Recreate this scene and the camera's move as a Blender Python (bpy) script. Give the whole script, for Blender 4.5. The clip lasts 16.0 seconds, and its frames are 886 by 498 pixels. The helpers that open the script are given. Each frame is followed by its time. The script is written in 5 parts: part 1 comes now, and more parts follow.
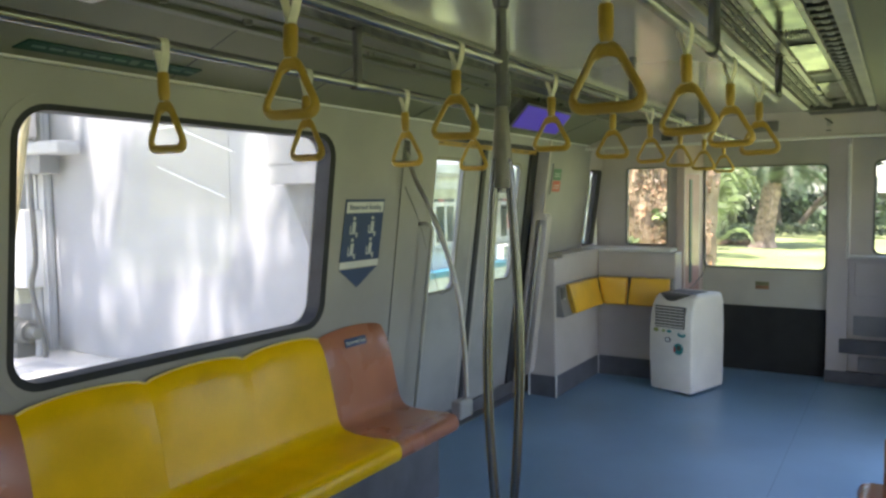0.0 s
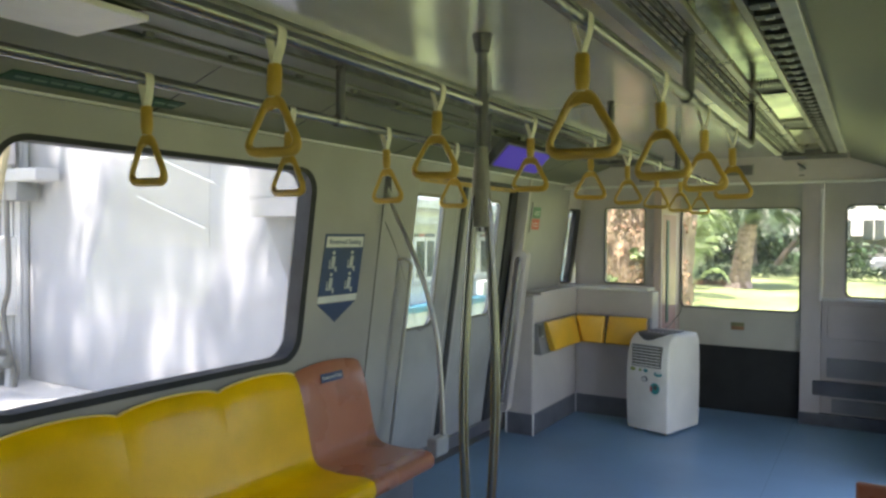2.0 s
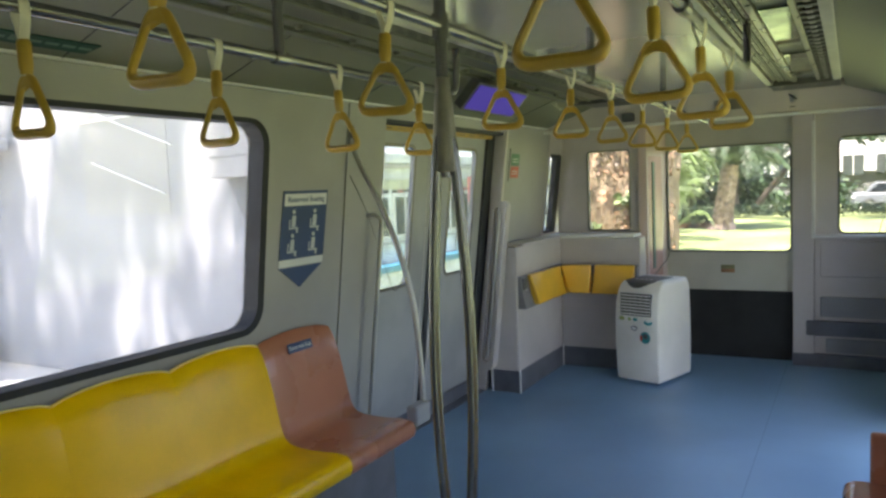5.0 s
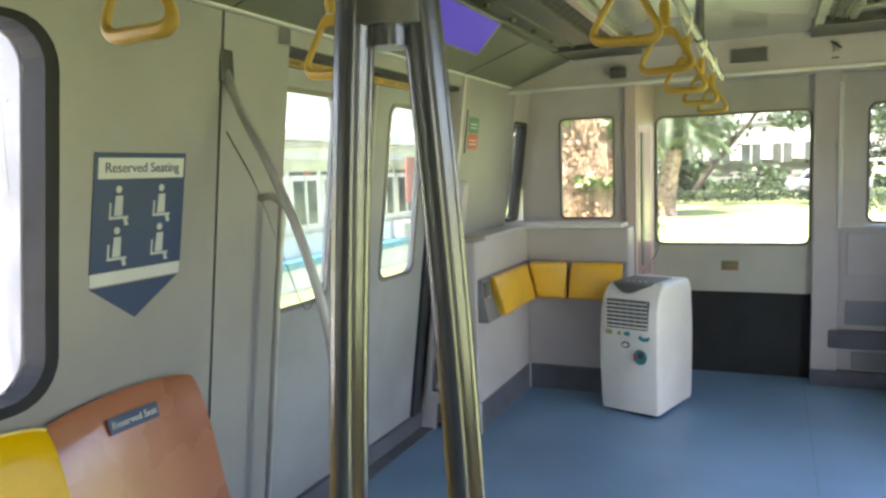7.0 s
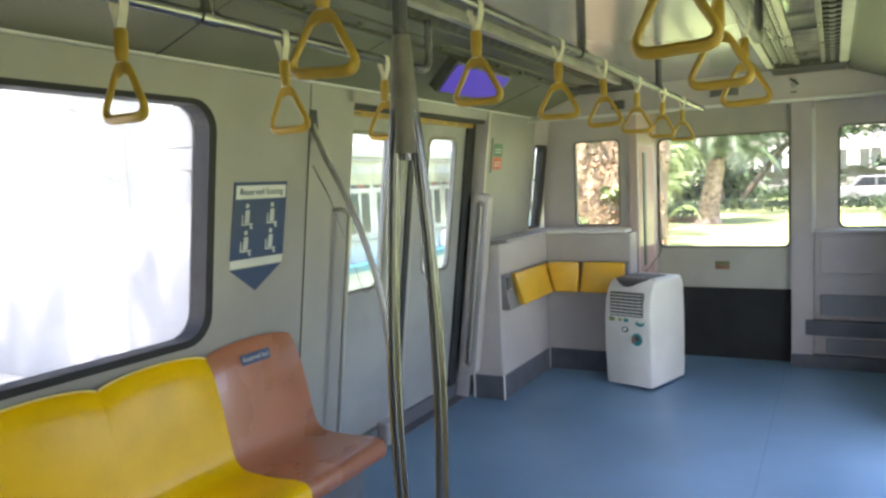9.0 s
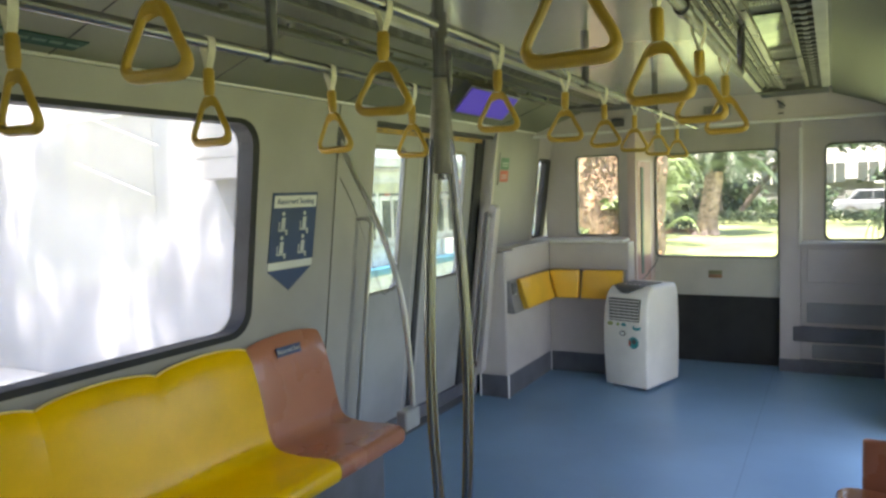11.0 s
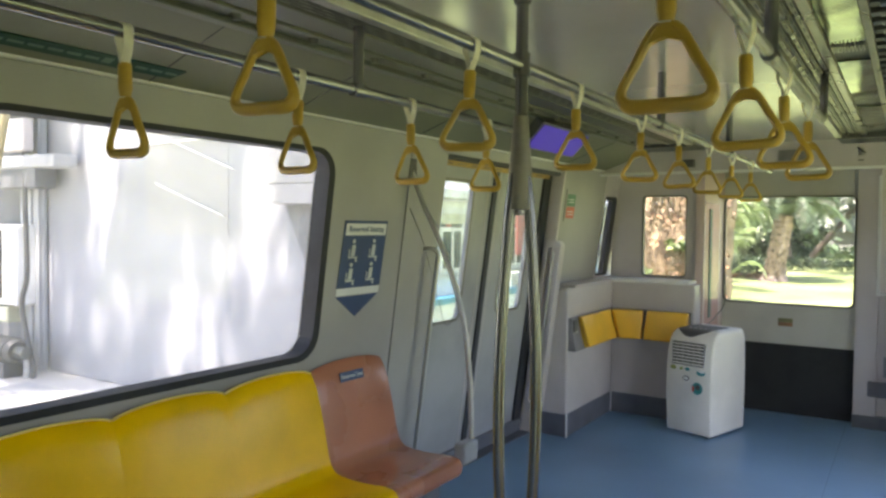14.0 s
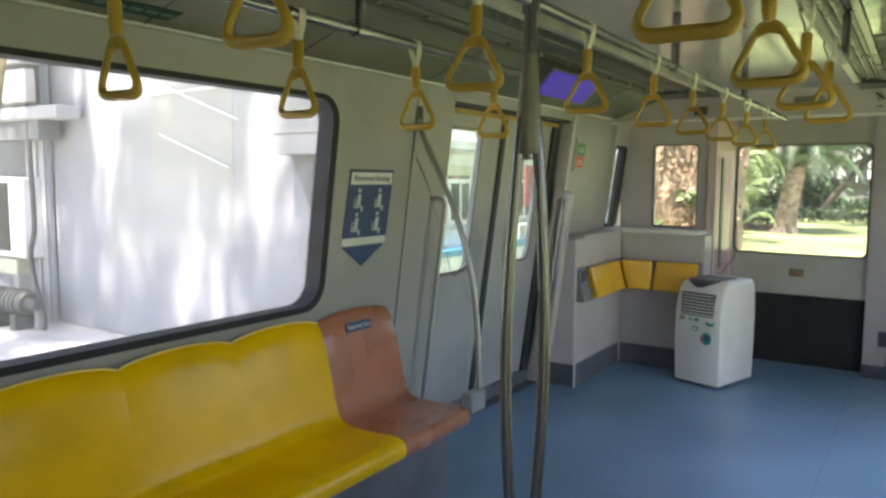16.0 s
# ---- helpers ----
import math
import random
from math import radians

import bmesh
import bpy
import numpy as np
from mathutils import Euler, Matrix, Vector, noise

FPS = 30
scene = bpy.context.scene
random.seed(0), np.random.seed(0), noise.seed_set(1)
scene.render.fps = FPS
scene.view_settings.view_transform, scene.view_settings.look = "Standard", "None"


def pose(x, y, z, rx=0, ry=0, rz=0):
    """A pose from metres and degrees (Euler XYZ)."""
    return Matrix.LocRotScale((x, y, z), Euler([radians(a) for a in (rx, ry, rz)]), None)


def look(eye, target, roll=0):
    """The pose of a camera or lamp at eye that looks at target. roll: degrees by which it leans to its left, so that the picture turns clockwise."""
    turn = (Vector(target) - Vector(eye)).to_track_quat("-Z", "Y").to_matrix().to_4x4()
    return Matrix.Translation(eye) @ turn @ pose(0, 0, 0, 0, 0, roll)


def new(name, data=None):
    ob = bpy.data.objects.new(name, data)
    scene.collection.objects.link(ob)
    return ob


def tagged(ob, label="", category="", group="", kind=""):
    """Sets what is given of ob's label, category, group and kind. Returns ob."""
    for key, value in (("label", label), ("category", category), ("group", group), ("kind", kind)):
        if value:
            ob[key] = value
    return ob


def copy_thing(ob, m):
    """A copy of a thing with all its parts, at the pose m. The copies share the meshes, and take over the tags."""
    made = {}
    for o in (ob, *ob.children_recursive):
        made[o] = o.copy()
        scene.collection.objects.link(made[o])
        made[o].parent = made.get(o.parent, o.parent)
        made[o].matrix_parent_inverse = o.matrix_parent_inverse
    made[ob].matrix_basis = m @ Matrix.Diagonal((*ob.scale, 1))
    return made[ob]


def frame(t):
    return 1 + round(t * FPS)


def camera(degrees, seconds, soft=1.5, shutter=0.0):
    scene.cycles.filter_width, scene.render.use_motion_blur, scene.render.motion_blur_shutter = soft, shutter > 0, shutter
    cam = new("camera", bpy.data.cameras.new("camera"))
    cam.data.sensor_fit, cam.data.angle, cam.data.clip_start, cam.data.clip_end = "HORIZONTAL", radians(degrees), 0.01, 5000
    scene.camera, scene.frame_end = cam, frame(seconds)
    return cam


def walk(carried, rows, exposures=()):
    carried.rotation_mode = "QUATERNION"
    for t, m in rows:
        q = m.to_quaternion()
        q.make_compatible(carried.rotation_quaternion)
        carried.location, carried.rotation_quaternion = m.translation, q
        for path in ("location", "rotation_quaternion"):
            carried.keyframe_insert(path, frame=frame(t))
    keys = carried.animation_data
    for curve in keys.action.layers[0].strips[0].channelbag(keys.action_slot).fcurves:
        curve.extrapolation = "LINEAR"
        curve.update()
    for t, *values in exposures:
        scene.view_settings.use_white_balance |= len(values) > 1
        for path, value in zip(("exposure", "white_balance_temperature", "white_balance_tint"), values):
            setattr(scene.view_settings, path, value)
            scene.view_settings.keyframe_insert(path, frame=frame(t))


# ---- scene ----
cam = camera(62.26, 16.0, soft=2.6)
# seconds, eye (x, y, z), yaw to the left, pitch up, lean to the right
PATH = [
    (0, 1.01, 0.001, 1.54, 31.999, -3.783, 0.754),
    (0.5, 1.021, 0, 1.545, 31.888, -3.183, 0.108),
    (1, 1.02, 0.001, 1.551, 31.612, -2.769, 0.493),
    (1.5, 1.02, -0.004, 1.553, 31.815, -2.172, 0.292),
    (2, 1.023, -0.01, 1.55, 30.442, -1.099, -0.41),
    (2.5, 1.038, -0.003, 1.546, 31.616, -1.758, 1.109),
    (3, 1.055, 0.001, 1.548, 31.269, -2.06, 1.459),
    (3.5, 1.034, 0.001, 1.562, 30.84, -2.094, 0.858),
    (4, 1.019, 0.009, 1.547, 32.006, -1.55, 1.888),
    (4.5, 1.007, 0.068, 1.531, 33.844, -3.648, 2.025),
    (4.7, 0.986, 0.131, 1.531, 31.837, -3.926, 2.464),
    (7, 0.255, 1.47, 1.468, 24.2, -5.9, 2.0),
    (7.5, 0.295, 1.44, 1.468, 25.0, -5.9, 2.0),
    (8, 0.46, 1.21, 1.467, 26.7, -5.3, 2.3),
    (8.5, 0.68, 0.87, 1.485, 27.9, -5.1, 2.8),
    (10.8, 0.882, 0.323, 1.529, 28.392, -4.3, 1.559),
    (11, 0.878, 0.295, 1.524, 28.052, -4.31, 1.864),
    (11.5, 0.862, 0.284, 1.517, 29.043, -4.89, 1.033),
    (12, 0.846, 0.268, 1.521, 29.666, -4.304, 1.769),
    (12.5, 0.849, 0.242, 1.53, 30.256, -3.208, 0.272),
    (13, 0.858, 0.23, 1.534, 30.595, -1.873, -0.628),
    (13.5, 0.85, 0.242, 1.535, 31.649, -1.536, -0.049),
    (14, 0.851, 0.252, 1.531, 32.491, -1.803, -0.598),
    (14.5, 0.846, 0.256, 1.528, 31.684, -2.653, -0.714),
    (15, 0.838, 0.27, 1.516, 32.013, -3.906, -1.112),
    (15.5, 0.831, 0.293, 1.512, 32.537, -4.747, -1.099),
    (16, 0.829, 0.297, 1.512, 33.105, -5.478, -0.378),
]
walk(cam, [(t, pose(x, y, z, 90 + pitch, 0, yaw) @ pose(0, 0, 0, 0, 0, -lean)) for t, x, y, z, yaw, pitch, lean in PATH],
     exposures=[(t, 2.71 + e, k, g) for t, e, k, g in ((0.0, -0.05, 7020, 18), (4.5, -0.05, 7020, 18), (7.0, 0.56, 7250, 20), (8.0, 0.67, 7100, 21), (8.5, 0.62, 7000, 21), (11.0, 0.27, 7250, 19), (13.0, 0.23, 7300, 20), (16.0, 0.03, 7200, 19))])

# ---- world and sun ----
SUN_ELEVATION, SUN_AZIMUTH = 66.0, 178.0   # azimuth clockwise from the car's nose (+y)
world = bpy.data.worlds.new("daylight")
scene.world = world
world.use_nodes = True
wn = world.node_tree.nodes
sky = wn.new("ShaderNodeTexSky")
sky.sky_type, sky.sun_disc = "NISHITA", False
sky.sun_elevation, sky.sun_rotation = radians(SUN_ELEVATION), radians(SUN_AZIMUTH)
sky.air_density, sky.dust_density, sky.ozone_density = 1.0, 2.0, 1.0
world.node_tree.links.new(sky.outputs[0], wn["Background"].inputs[0])
wn["Background"].inputs[1].default_value = 0.15
sun_data = bpy.data.lights.new("sun", "SUN")
sun_data.energy, sun_data.angle, sun_data.color = 4.5, radians(1.2), (1.0, 0.95, 0.86)
sun = new("sun", sun_data)
az, el = radians(SUN_AZIMUTH), radians(SUN_ELEVATION)
sun.matrix_world = look((40 * math.sin(az) * math.cos(el), 40 * math.cos(az) * math.cos(el), 40 * math.sin(el)), (0, 0, 0))


# ---- materials ----
def mat(name, color, rough=0.5, metal=0.0, var=0.12, scale=6.0, fine=90.0, bump=0.0, coat=0.0, spec=0.5, tint=None, random_hue=0.0, stretch=(1, 1, 1)):
    """A procedural surface: base colour with broad stains and fine grain, uneven roughness and a fine relief."""
    m = bpy.data.materials.new(name)
    m.use_nodes = True
    nt = m.node_tree
    n, l = nt.nodes, nt.links
    b = n["Principled BSDF"]
    b.inputs["Metallic"].default_value = metal
    b.inputs["Specular IOR Level"].default_value = spec
    b.inputs["Coat Weight"].default_value = coat
    b.inputs["Coat Roughness"].default_value = 0.12
    tc = n.new("ShaderNodeTexCoord")
    mp = n.new("ShaderNodeMapping")
    mp.inputs["Scale"].default_value = stretch
    l.new(tc.outputs["Object"], mp.inputs[0])
    big = n.new("ShaderNodeTexNoise")
    big.inputs["Scale"].default_value, big.inputs["Detail"].default_value = scale, 5
    small = n.new("ShaderNodeTexNoise")
    small.inputs["Scale"].default_value, small.inputs["Detail"].default_value = fine, 3
    l.new(mp.outputs[0], big.inputs["Vector"])
    l.new(mp.outputs[0], small.inputs["Vector"])
    mix = n.new("ShaderNodeMix")
    mix.data_type = "RGBA"
    dark = tint or tuple(c * (1 - 2.2 * var) for c in color)
    mix.inputs["A"].default_value = (*dark, 1)
    mix.inputs["B"].default_value = (*[min(1, c * (1 + 0.5 * var)) for c in color], 1)
    ramp = n.new("ShaderNodeMapRange")
    ramp.inputs["From Min"].default_value, ramp.inputs["From Max"].default_value = 0.3, 0.62
    l.new(big.outputs["Fac"], ramp.inputs["Value"])
    add = n.new("ShaderNodeMath")
    add.operation, add.use_clamp = "MULTIPLY_ADD", True
    add.inputs[1].default_value, add.inputs[2].default_value = 0.5, -0.25
    l.new(small.outputs["Fac"], add.inputs[0])
    tot = n.new("ShaderNodeMath")
    tot.operation, tot.use_clamp = "ADD", True
    l.new(ramp.outputs[0], tot.inputs[0])
    l.new(add.outputs[0], tot.inputs[1])
    l.new(tot.outputs[0], mix.inputs["Factor"])
    last = mix.outputs["Result"]
    if random_hue:
        info = n.new("ShaderNodeNewGeometry")
        hsv = n.new("ShaderNodeHueSaturation")
        val = n.new("ShaderNodeMapRange")
        val.inputs["To Min"].default_value, val.inputs["To Max"].default_value = 1 - random_hue, 1 + random_hue
        l.new(info.outputs["Random Per Island"], val.inputs["Value"])
        l.new(val.outputs[0], hsv.inputs["Value"])
        l.new(last, hsv.inputs["Color"])
        last = hsv.outputs[0]
    l.new(last, b.inputs["Base Color"])
    rr = n.new("ShaderNodeMapRange")
    rr.inputs["To Min"].default_value, rr.inputs["To Max"].default_value = max(0.02, rough * 0.8), min(1, rough * 1.25)
    l.new(big.outputs["Fac"], rr.inputs["Value"])
    l.new(rr.outputs[0], b.inputs["Roughness"])
    if bump:
        bp = n.new("ShaderNodeBump")
        bp.inputs["Strength"].default_value, bp.inputs["Distance"].default_value = 1.0, bump
        l.new(small.outputs["Fac"], bp.inputs["Height"])
        l.new(bp.outputs[0], b.inputs["Normal"])
    return m


def glass_mat(name, tint, rough=0.0, mixin=0.08):
    """Thin pane: mostly clear with a weak gloss."""
    m = bpy.data.materials.new(name)
    m.use_nodes = True
    nt = m.node_tree
    n, l = nt.nodes, nt.links
    n.remove(n["Principled BSDF"])
    tr = n.new("ShaderNodeBsdfTransparent")
    tr.inputs[0].default_value = (*tint, 1)
    gl = n.new("ShaderNodeBsdfGlossy")
    gl.inputs["Roughness"].default_value = rough
    mx = n.new("ShaderNodeMixShader")
    lw = n.new("ShaderNodeLayerWeight")
    lw.inputs["Blend"].default_value = 0.5
    pw = n.new("ShaderNodeMath")
    pw.operation = "POWER"
    pw.inputs[1].default_value = 4.0
    ga = n.new("ShaderNodeMath")
    ga.operation = "MULTIPLY_ADD"
    ga.inputs[1].default_value, ga.inputs[2].default_value = 0.35, 0.025
    l.new(lw.outputs["Facing"], pw.inputs[0])
    l.new(pw.outputs[0], ga.inputs[0])
    l.new(ga.outputs[0], mx.inputs[0])
    l.new(tr.outputs[0], mx.inputs[1])
    l.new(gl.outputs[0], mx.inputs[2])
    df = n.new("ShaderNodeBsdfDiffuse")
    df.inputs[0].default_value = (0.8, 0.8, 0.78, 1)
    mx2 = n.new("ShaderNodeMixShader")
    ns = n.new("ShaderNodeTexNoise")
    ns.inputs["Scale"].default_value = 3.0
    sc = n.new("ShaderNodeMath")
    sc.operation = "MULTIPLY"
    sc.inputs[1].default_value = mixin * 2
    l.new(ns.outputs["Fac"], sc.inputs[0])
    l.new(sc.outputs[0], mx2.inputs[0])
    l.new(mx.outputs[0], mx2.inputs[1])
    l.new(df.outputs[0], mx2.inputs[2])
    l.new(mx2.outputs[0], n["Material Output"].inputs[0])
    return m


def emit_mat(name, color, strength):
    m = bpy.data.materials.new(name)
    m.use_nodes = True
    b = m.node_tree.nodes["Principled BSDF"]
    b.inputs["Base Color"].default_value = (*color, 1)
    b.inputs["Emission Color"].default_value = (*color, 1)
    b.inputs["Emission Strength"].default_value = strength
    b.inputs["Roughness"].default_value = 0.6
    b.inputs["Specular IOR Level"].default_value = 0.2
    return m


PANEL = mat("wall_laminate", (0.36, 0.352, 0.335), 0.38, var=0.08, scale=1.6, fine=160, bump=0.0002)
GREYPANEL = mat("grey_laminate", (0.55, 0.505, 0.485), 0.4, var=0.07, scale=2.2, fine=160, bump=0.0002)
DOORM = mat("door_paint", (0.365, 0.372, 0.372), 0.42, var=0.11, scale=2.4, fine=120, bump=0.0002)
CEIL = mat("glossy_ceiling", (0.335, 0.335, 0.305), 0.195, var=0.05, scale=1.5, fine=80, spec=0.9, coat=0.5)
# Cove colour is set much darker than the wall laminate.
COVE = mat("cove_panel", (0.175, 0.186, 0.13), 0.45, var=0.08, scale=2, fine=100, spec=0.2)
GASKET = mat("black_rubber", (0.04, 0.043, 0.048), 0.55, var=0.2, scale=8)
WINFRAME = mat("slate_window_frame", (0.034, 0.037, 0.043), 0.6, var=0.15, scale=6, spec=0.25)
STEEL = mat("brushed_steel", (0.215, 0.22, 0.228), 0.25, metal=0.75, var=0.05, scale=5, fine=300)
DULLSTEEL = mat("dull_aluminium", (0.44, 0.44, 0.41), 0.36, metal=0.85, var=0.12, scale=6)
POLEJOINT = mat("pole_joint_metal", (0.25, 0.24, 0.21), 0.42, metal=0.6, var=0.15, scale=9)
DARKTRAY = mat("dark_tray_metal", (0.13, 0.135, 0.125), 0.42, metal=0.5, var=0.2, scale=8)
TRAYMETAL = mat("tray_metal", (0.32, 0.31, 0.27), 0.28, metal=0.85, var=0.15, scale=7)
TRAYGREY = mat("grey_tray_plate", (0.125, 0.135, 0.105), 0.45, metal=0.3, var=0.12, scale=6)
SATIN = mat("satin_aluminium", (0.50, 0.50, 0.48), 0.42, metal=0.55, var=0.08, scale=6, fine=200)
PADBACK = mat("grey_pad_backing", (0.23, 0.22, 0.22), 0.5, var=0.1, scale=6)
SEAL = mat("grey_window_seal", (0.16, 0.165, 0.14), 0.55, var=0.12, scale=8)
DIFFUSER = mat("lamp_diffuser", (0.90, 0.86, 0.84), 0.4, var=0.04, scale=5)
# Olive in this door colour stands in for glow round its window.
ENDCREAM = mat("cream_end_door", (0.50, 0.495, 0.42), 0.42, var=0.08, scale=2, fine=160, bump=0.0002)
# Cream is raised here to stand in for light falling on this wall.
LITSURROUND = mat("cream_surround_lit", (0.76, 0.72, 0.66), 0.42, var=0.05, scale=2.5, fine=150)
# Pink in this laminate stands in for warm reflected light.
PINKWALL = mat("laminate_pink_bounce", (0.58, 0.45, 0.41), 0.4, var=0.05, scale=3, fine=160)
DOORGLASS = glass_mat("tinted_door_glass", (0.72, 0.76, 0.78), 0.0, 0.16)
MIRROR = mat("mirror_reflector", (0.42, 0.48, 0.32), 0.10, metal=1.0, var=0.35, scale=9, fine=40, bump=0.0006)
FLOORM = mat("blue_vinyl", (0.178, 0.325, 0.475), 0.33, var=0.12, scale=0.9, fine=220, bump=0.0003, spec=0.5, tint=(0.13, 0.245, 0.37))
SKIRT = mat("dark_skirting", (0.135, 0.14, 0.16), 0.45, var=0.15, scale=5)
YELLOW = mat("yellow_fibreglass", (0.91, 0.53, 0.002), 0.30, var=0.07, scale=3.5, fine=60, coat=0.12, spec=0.18)
# Pale colour stands in for light caught along the seats' top edge.
EDGEGLINT = mat("seat_edge_glint", (0.95, 0.74, 0.22), 0.35, var=0.05, scale=6)
BROWN = mat("terracotta_fibreglass", (0.46, 0.17, 0.09), 0.27, var=0.07, scale=2.5, fine=60, coat=0.5)
PAD = mat("yellow_pad", (0.82, 0.46, 0.045), 0.3, var=0.05, scale=5)
RING = mat("yellow_plastic", (0.47, 0.30, 0.042), 0.35, var=0.10, scale=12, fine=120)
STRAP = mat("webbing", (0.72, 0.69, 0.57), 0.7, var=0.12, scale=20, fine=400, bump=0.0004)
ACWHITE = mat("cream_plastic", (0.81, 0.775, 0.70), 0.34, var=0.04, scale=4, fine=150)
ACDARK = mat("dark_plastic", (0.09, 0.09, 0.085), 0.4, var=0.1)
WHITE = mat("white_plastic", (0.78, 0.78, 0.74), 0.4, var=0.04)
SLATE = mat("slate_panel", (0.27, 0.275, 0.285), 0.45, var=0.08, scale=4, fine=120)
JOINT = mat("floor_joint", (0.11, 0.20, 0.30), 0.5, var=0.1)
# Both label colours are muted to stand in for haze.
LABELRED = mat("label_red", (0.31, 0.16, 0.08), 0.5, var=0.2)
LABELGREEN = mat("label_green", (0.19, 0.19, 0.09), 0.5, var=0.2)
LABEL = mat("olive_label", (0.30, 0.21, 0.09), 0.5, var=0.2)
BLACKHOLE = mat("black_panel", (0.032, 0.033, 0.032), 0.5, var=0.2, scale=3, spec=0.25)
BLUE = mat("sign_blue", (0.02, 0.053, 0.145), 0.45, var=0.06)
PICTOWHITE = mat("pictogram_white", (0.50, 0.53, 0.54), 0.5, var=0.05)
SIGNWHITE = mat("sign_white", (0.66, 0.68, 0.66), 0.45, var=0.05)
GREEN = mat("sign_green", (0.014, 0.06, 0.04), 0.6, var=0.1, spec=0.2)
RED = mat("red_print", (0.55, 0.06, 0.04), 0.45, var=0.1)
# Red is paled in this colour to stand in for glare.
BANNER = mat("glare_pale_red", (0.42, 0.13, 0.11), 0.7, var=0.12, scale=5)
TEAL = mat("teal_sticker", (0.03, 0.30, 0.30), 0.4, var=0.15)
ORANGEM = mat("orange_strip", (0.45, 0.27, 0.05), 0.4, var=0.1)
# Pink of the glazed strip is a reflection put into its colour.
PINK = mat("pink_reflection_panel", (0.64, 0.41, 0.36), 0.2, var=0.1, scale=3)
GREENSTRIP = mat("green_rubber", (0.11, 0.16, 0.12), 0.5, var=0.1)
SCREEN = emit_mat("purple_screen", (0.05, 0.034, 0.28), 0.12)
GLASS = glass_mat("window_glass", (0.86, 0.88, 0.88), 0.0, 0.10)
DIRTYGLASS = glass_mat("hazy_glass", (0.86, 0.875, 0.895), 0.0, 0.16)
GRASS = mat("lawn", (0.268, 0.313, 0.128), 0.9, var=0.22, scale=0.35, fine=25, tint=(0.155, 0.21, 0.07))
PAVE = mat("pale_paving", (0.62, 0.61, 0.57), 0.8, var=0.1, scale=1.2, fine=60, bump=0.001)
WALLPALE = mat("pale_panel_render", (0.335, 0.335, 0.325), 0.75, var=0.02, scale=0.9, fine=12)
WALLOUT = mat("pale_render", (0.31, 0.318, 0.335), 0.75, var=0.05, scale=0.9, fine=14, bump=0.0002, stretch=(1, 1, 0.25))
DARKCONCRETE = mat("dark_concrete", (0.19, 0.195, 0.20), 0.8, var=0.15, scale=2, fine=40, bump=0.001)
CONCRETE = mat("grey_concrete", (0.40, 0.41, 0.41), 0.8, var=0.1, scale=1.5, fine=40, bump=0.001)
BARK = mat("bark", (0.31, 0.225, 0.15), 0.9, var=0.3, scale=8, fine=30, bump=0.05, stretch=(1, 1, 0.35), tint=(0.075, 0.05, 0.032))
DARKBARK = mat("dark_bark", (0.075, 0.06, 0.048), 0.9, var=0.3, scale=6, fine=24, bump=0.02)
PALMBARK = mat("palm_bark", (0.45, 0.34, 0.28), 0.9, var=0.3, scale=7, fine=16, bump=0.06, tint=(0.13, 0.09, 0.07))
LEAF = mat("leaf", (0.050, 0.088, 0.043), 0.45, var=0.2, scale=2, random_hue=0.45)
PALMLEAF = mat("palm_leaf", (0.07, 0.115, 0.06), 0.4, var=0.2, scale=2, random_hue=0.5)
REDLEAF = mat("red_leaf", (0.27, 0.155, 0.09), 0.5, var=0.25, random_hue=0.4)
FERN = mat("fern_leaf", (0.135, 0.195, 0.07), 0.45, var=0.2, random_hue=0.45)
BLUEEDGE = mat("blue_tile_edge", (0.05, 0.28, 0.42), 0.4, var=0.1)
BUILD = mat("white_facade", (0.74, 0.75, 0.74), 0.7, var=0.06, scale=1)
CREAM = mat("cream_facade", (0.58, 0.58, 0.42), 0.7, var=0.08, scale=1)
DARKGLASS = mat("dark_window_glass", (0.06, 0.08, 0.08), 0.08, var=0.2, scale=1, spec=0.8)


# ---- mesh helpers ----
def link(name, bm, material, parent=None, label="", smooth=False, kind="", category="", group=""):
    me = bpy.data.meshes.new(name)
    bmesh.ops.recalc_face_normals(bm, faces=bm.faces[:])
    if smooth:
        for q in bm.faces:
            q.smooth = True
        for e in bm.edges:
            e.smooth = len(e.link_faces) != 2 or e.calc_face_angle() < 0.7
    bm.to_mesh(me)
    bm.free()
    me.materials.append(material)
    ob = new(name, me)
    if parent:
        ob.parent = parent
    tagged(ob, label, category, group, kind)
    return ob


def part(name, bm, material, parent, label="", smooth=False):
    return link(name, bm, material, parent, label, smooth)


def empty(name, label="", category="", group="", kind="", at=(0, 0, 0)):
    ob = new(name)
    ob.location = at
    return tagged(ob, label, category, group, kind)


def box(x0, x1, y0, y1, z0, z1, bevel=0.0, bm=None, seg=2):
    own = bm or bmesh.new()
    v = [own.verts.new((x, y, z)) for z in (z0, z1) for y in (y0, y1) for x in (x0, x1)]
    f = [own.faces.new([v[i] for i in q]) for q in ((0, 2, 3, 1), (4, 5, 7, 6), (0, 1, 5, 4), (2, 6, 7, 3), (0, 4, 6, 2), (1, 3, 7, 5))]
    if bevel:
        es = list({e for q in f for e in q.edges})
        bmesh.ops.bevel(own, geom=es, offset=bevel, segments=seg, affect="EDGES", profile=0.5)
    return own


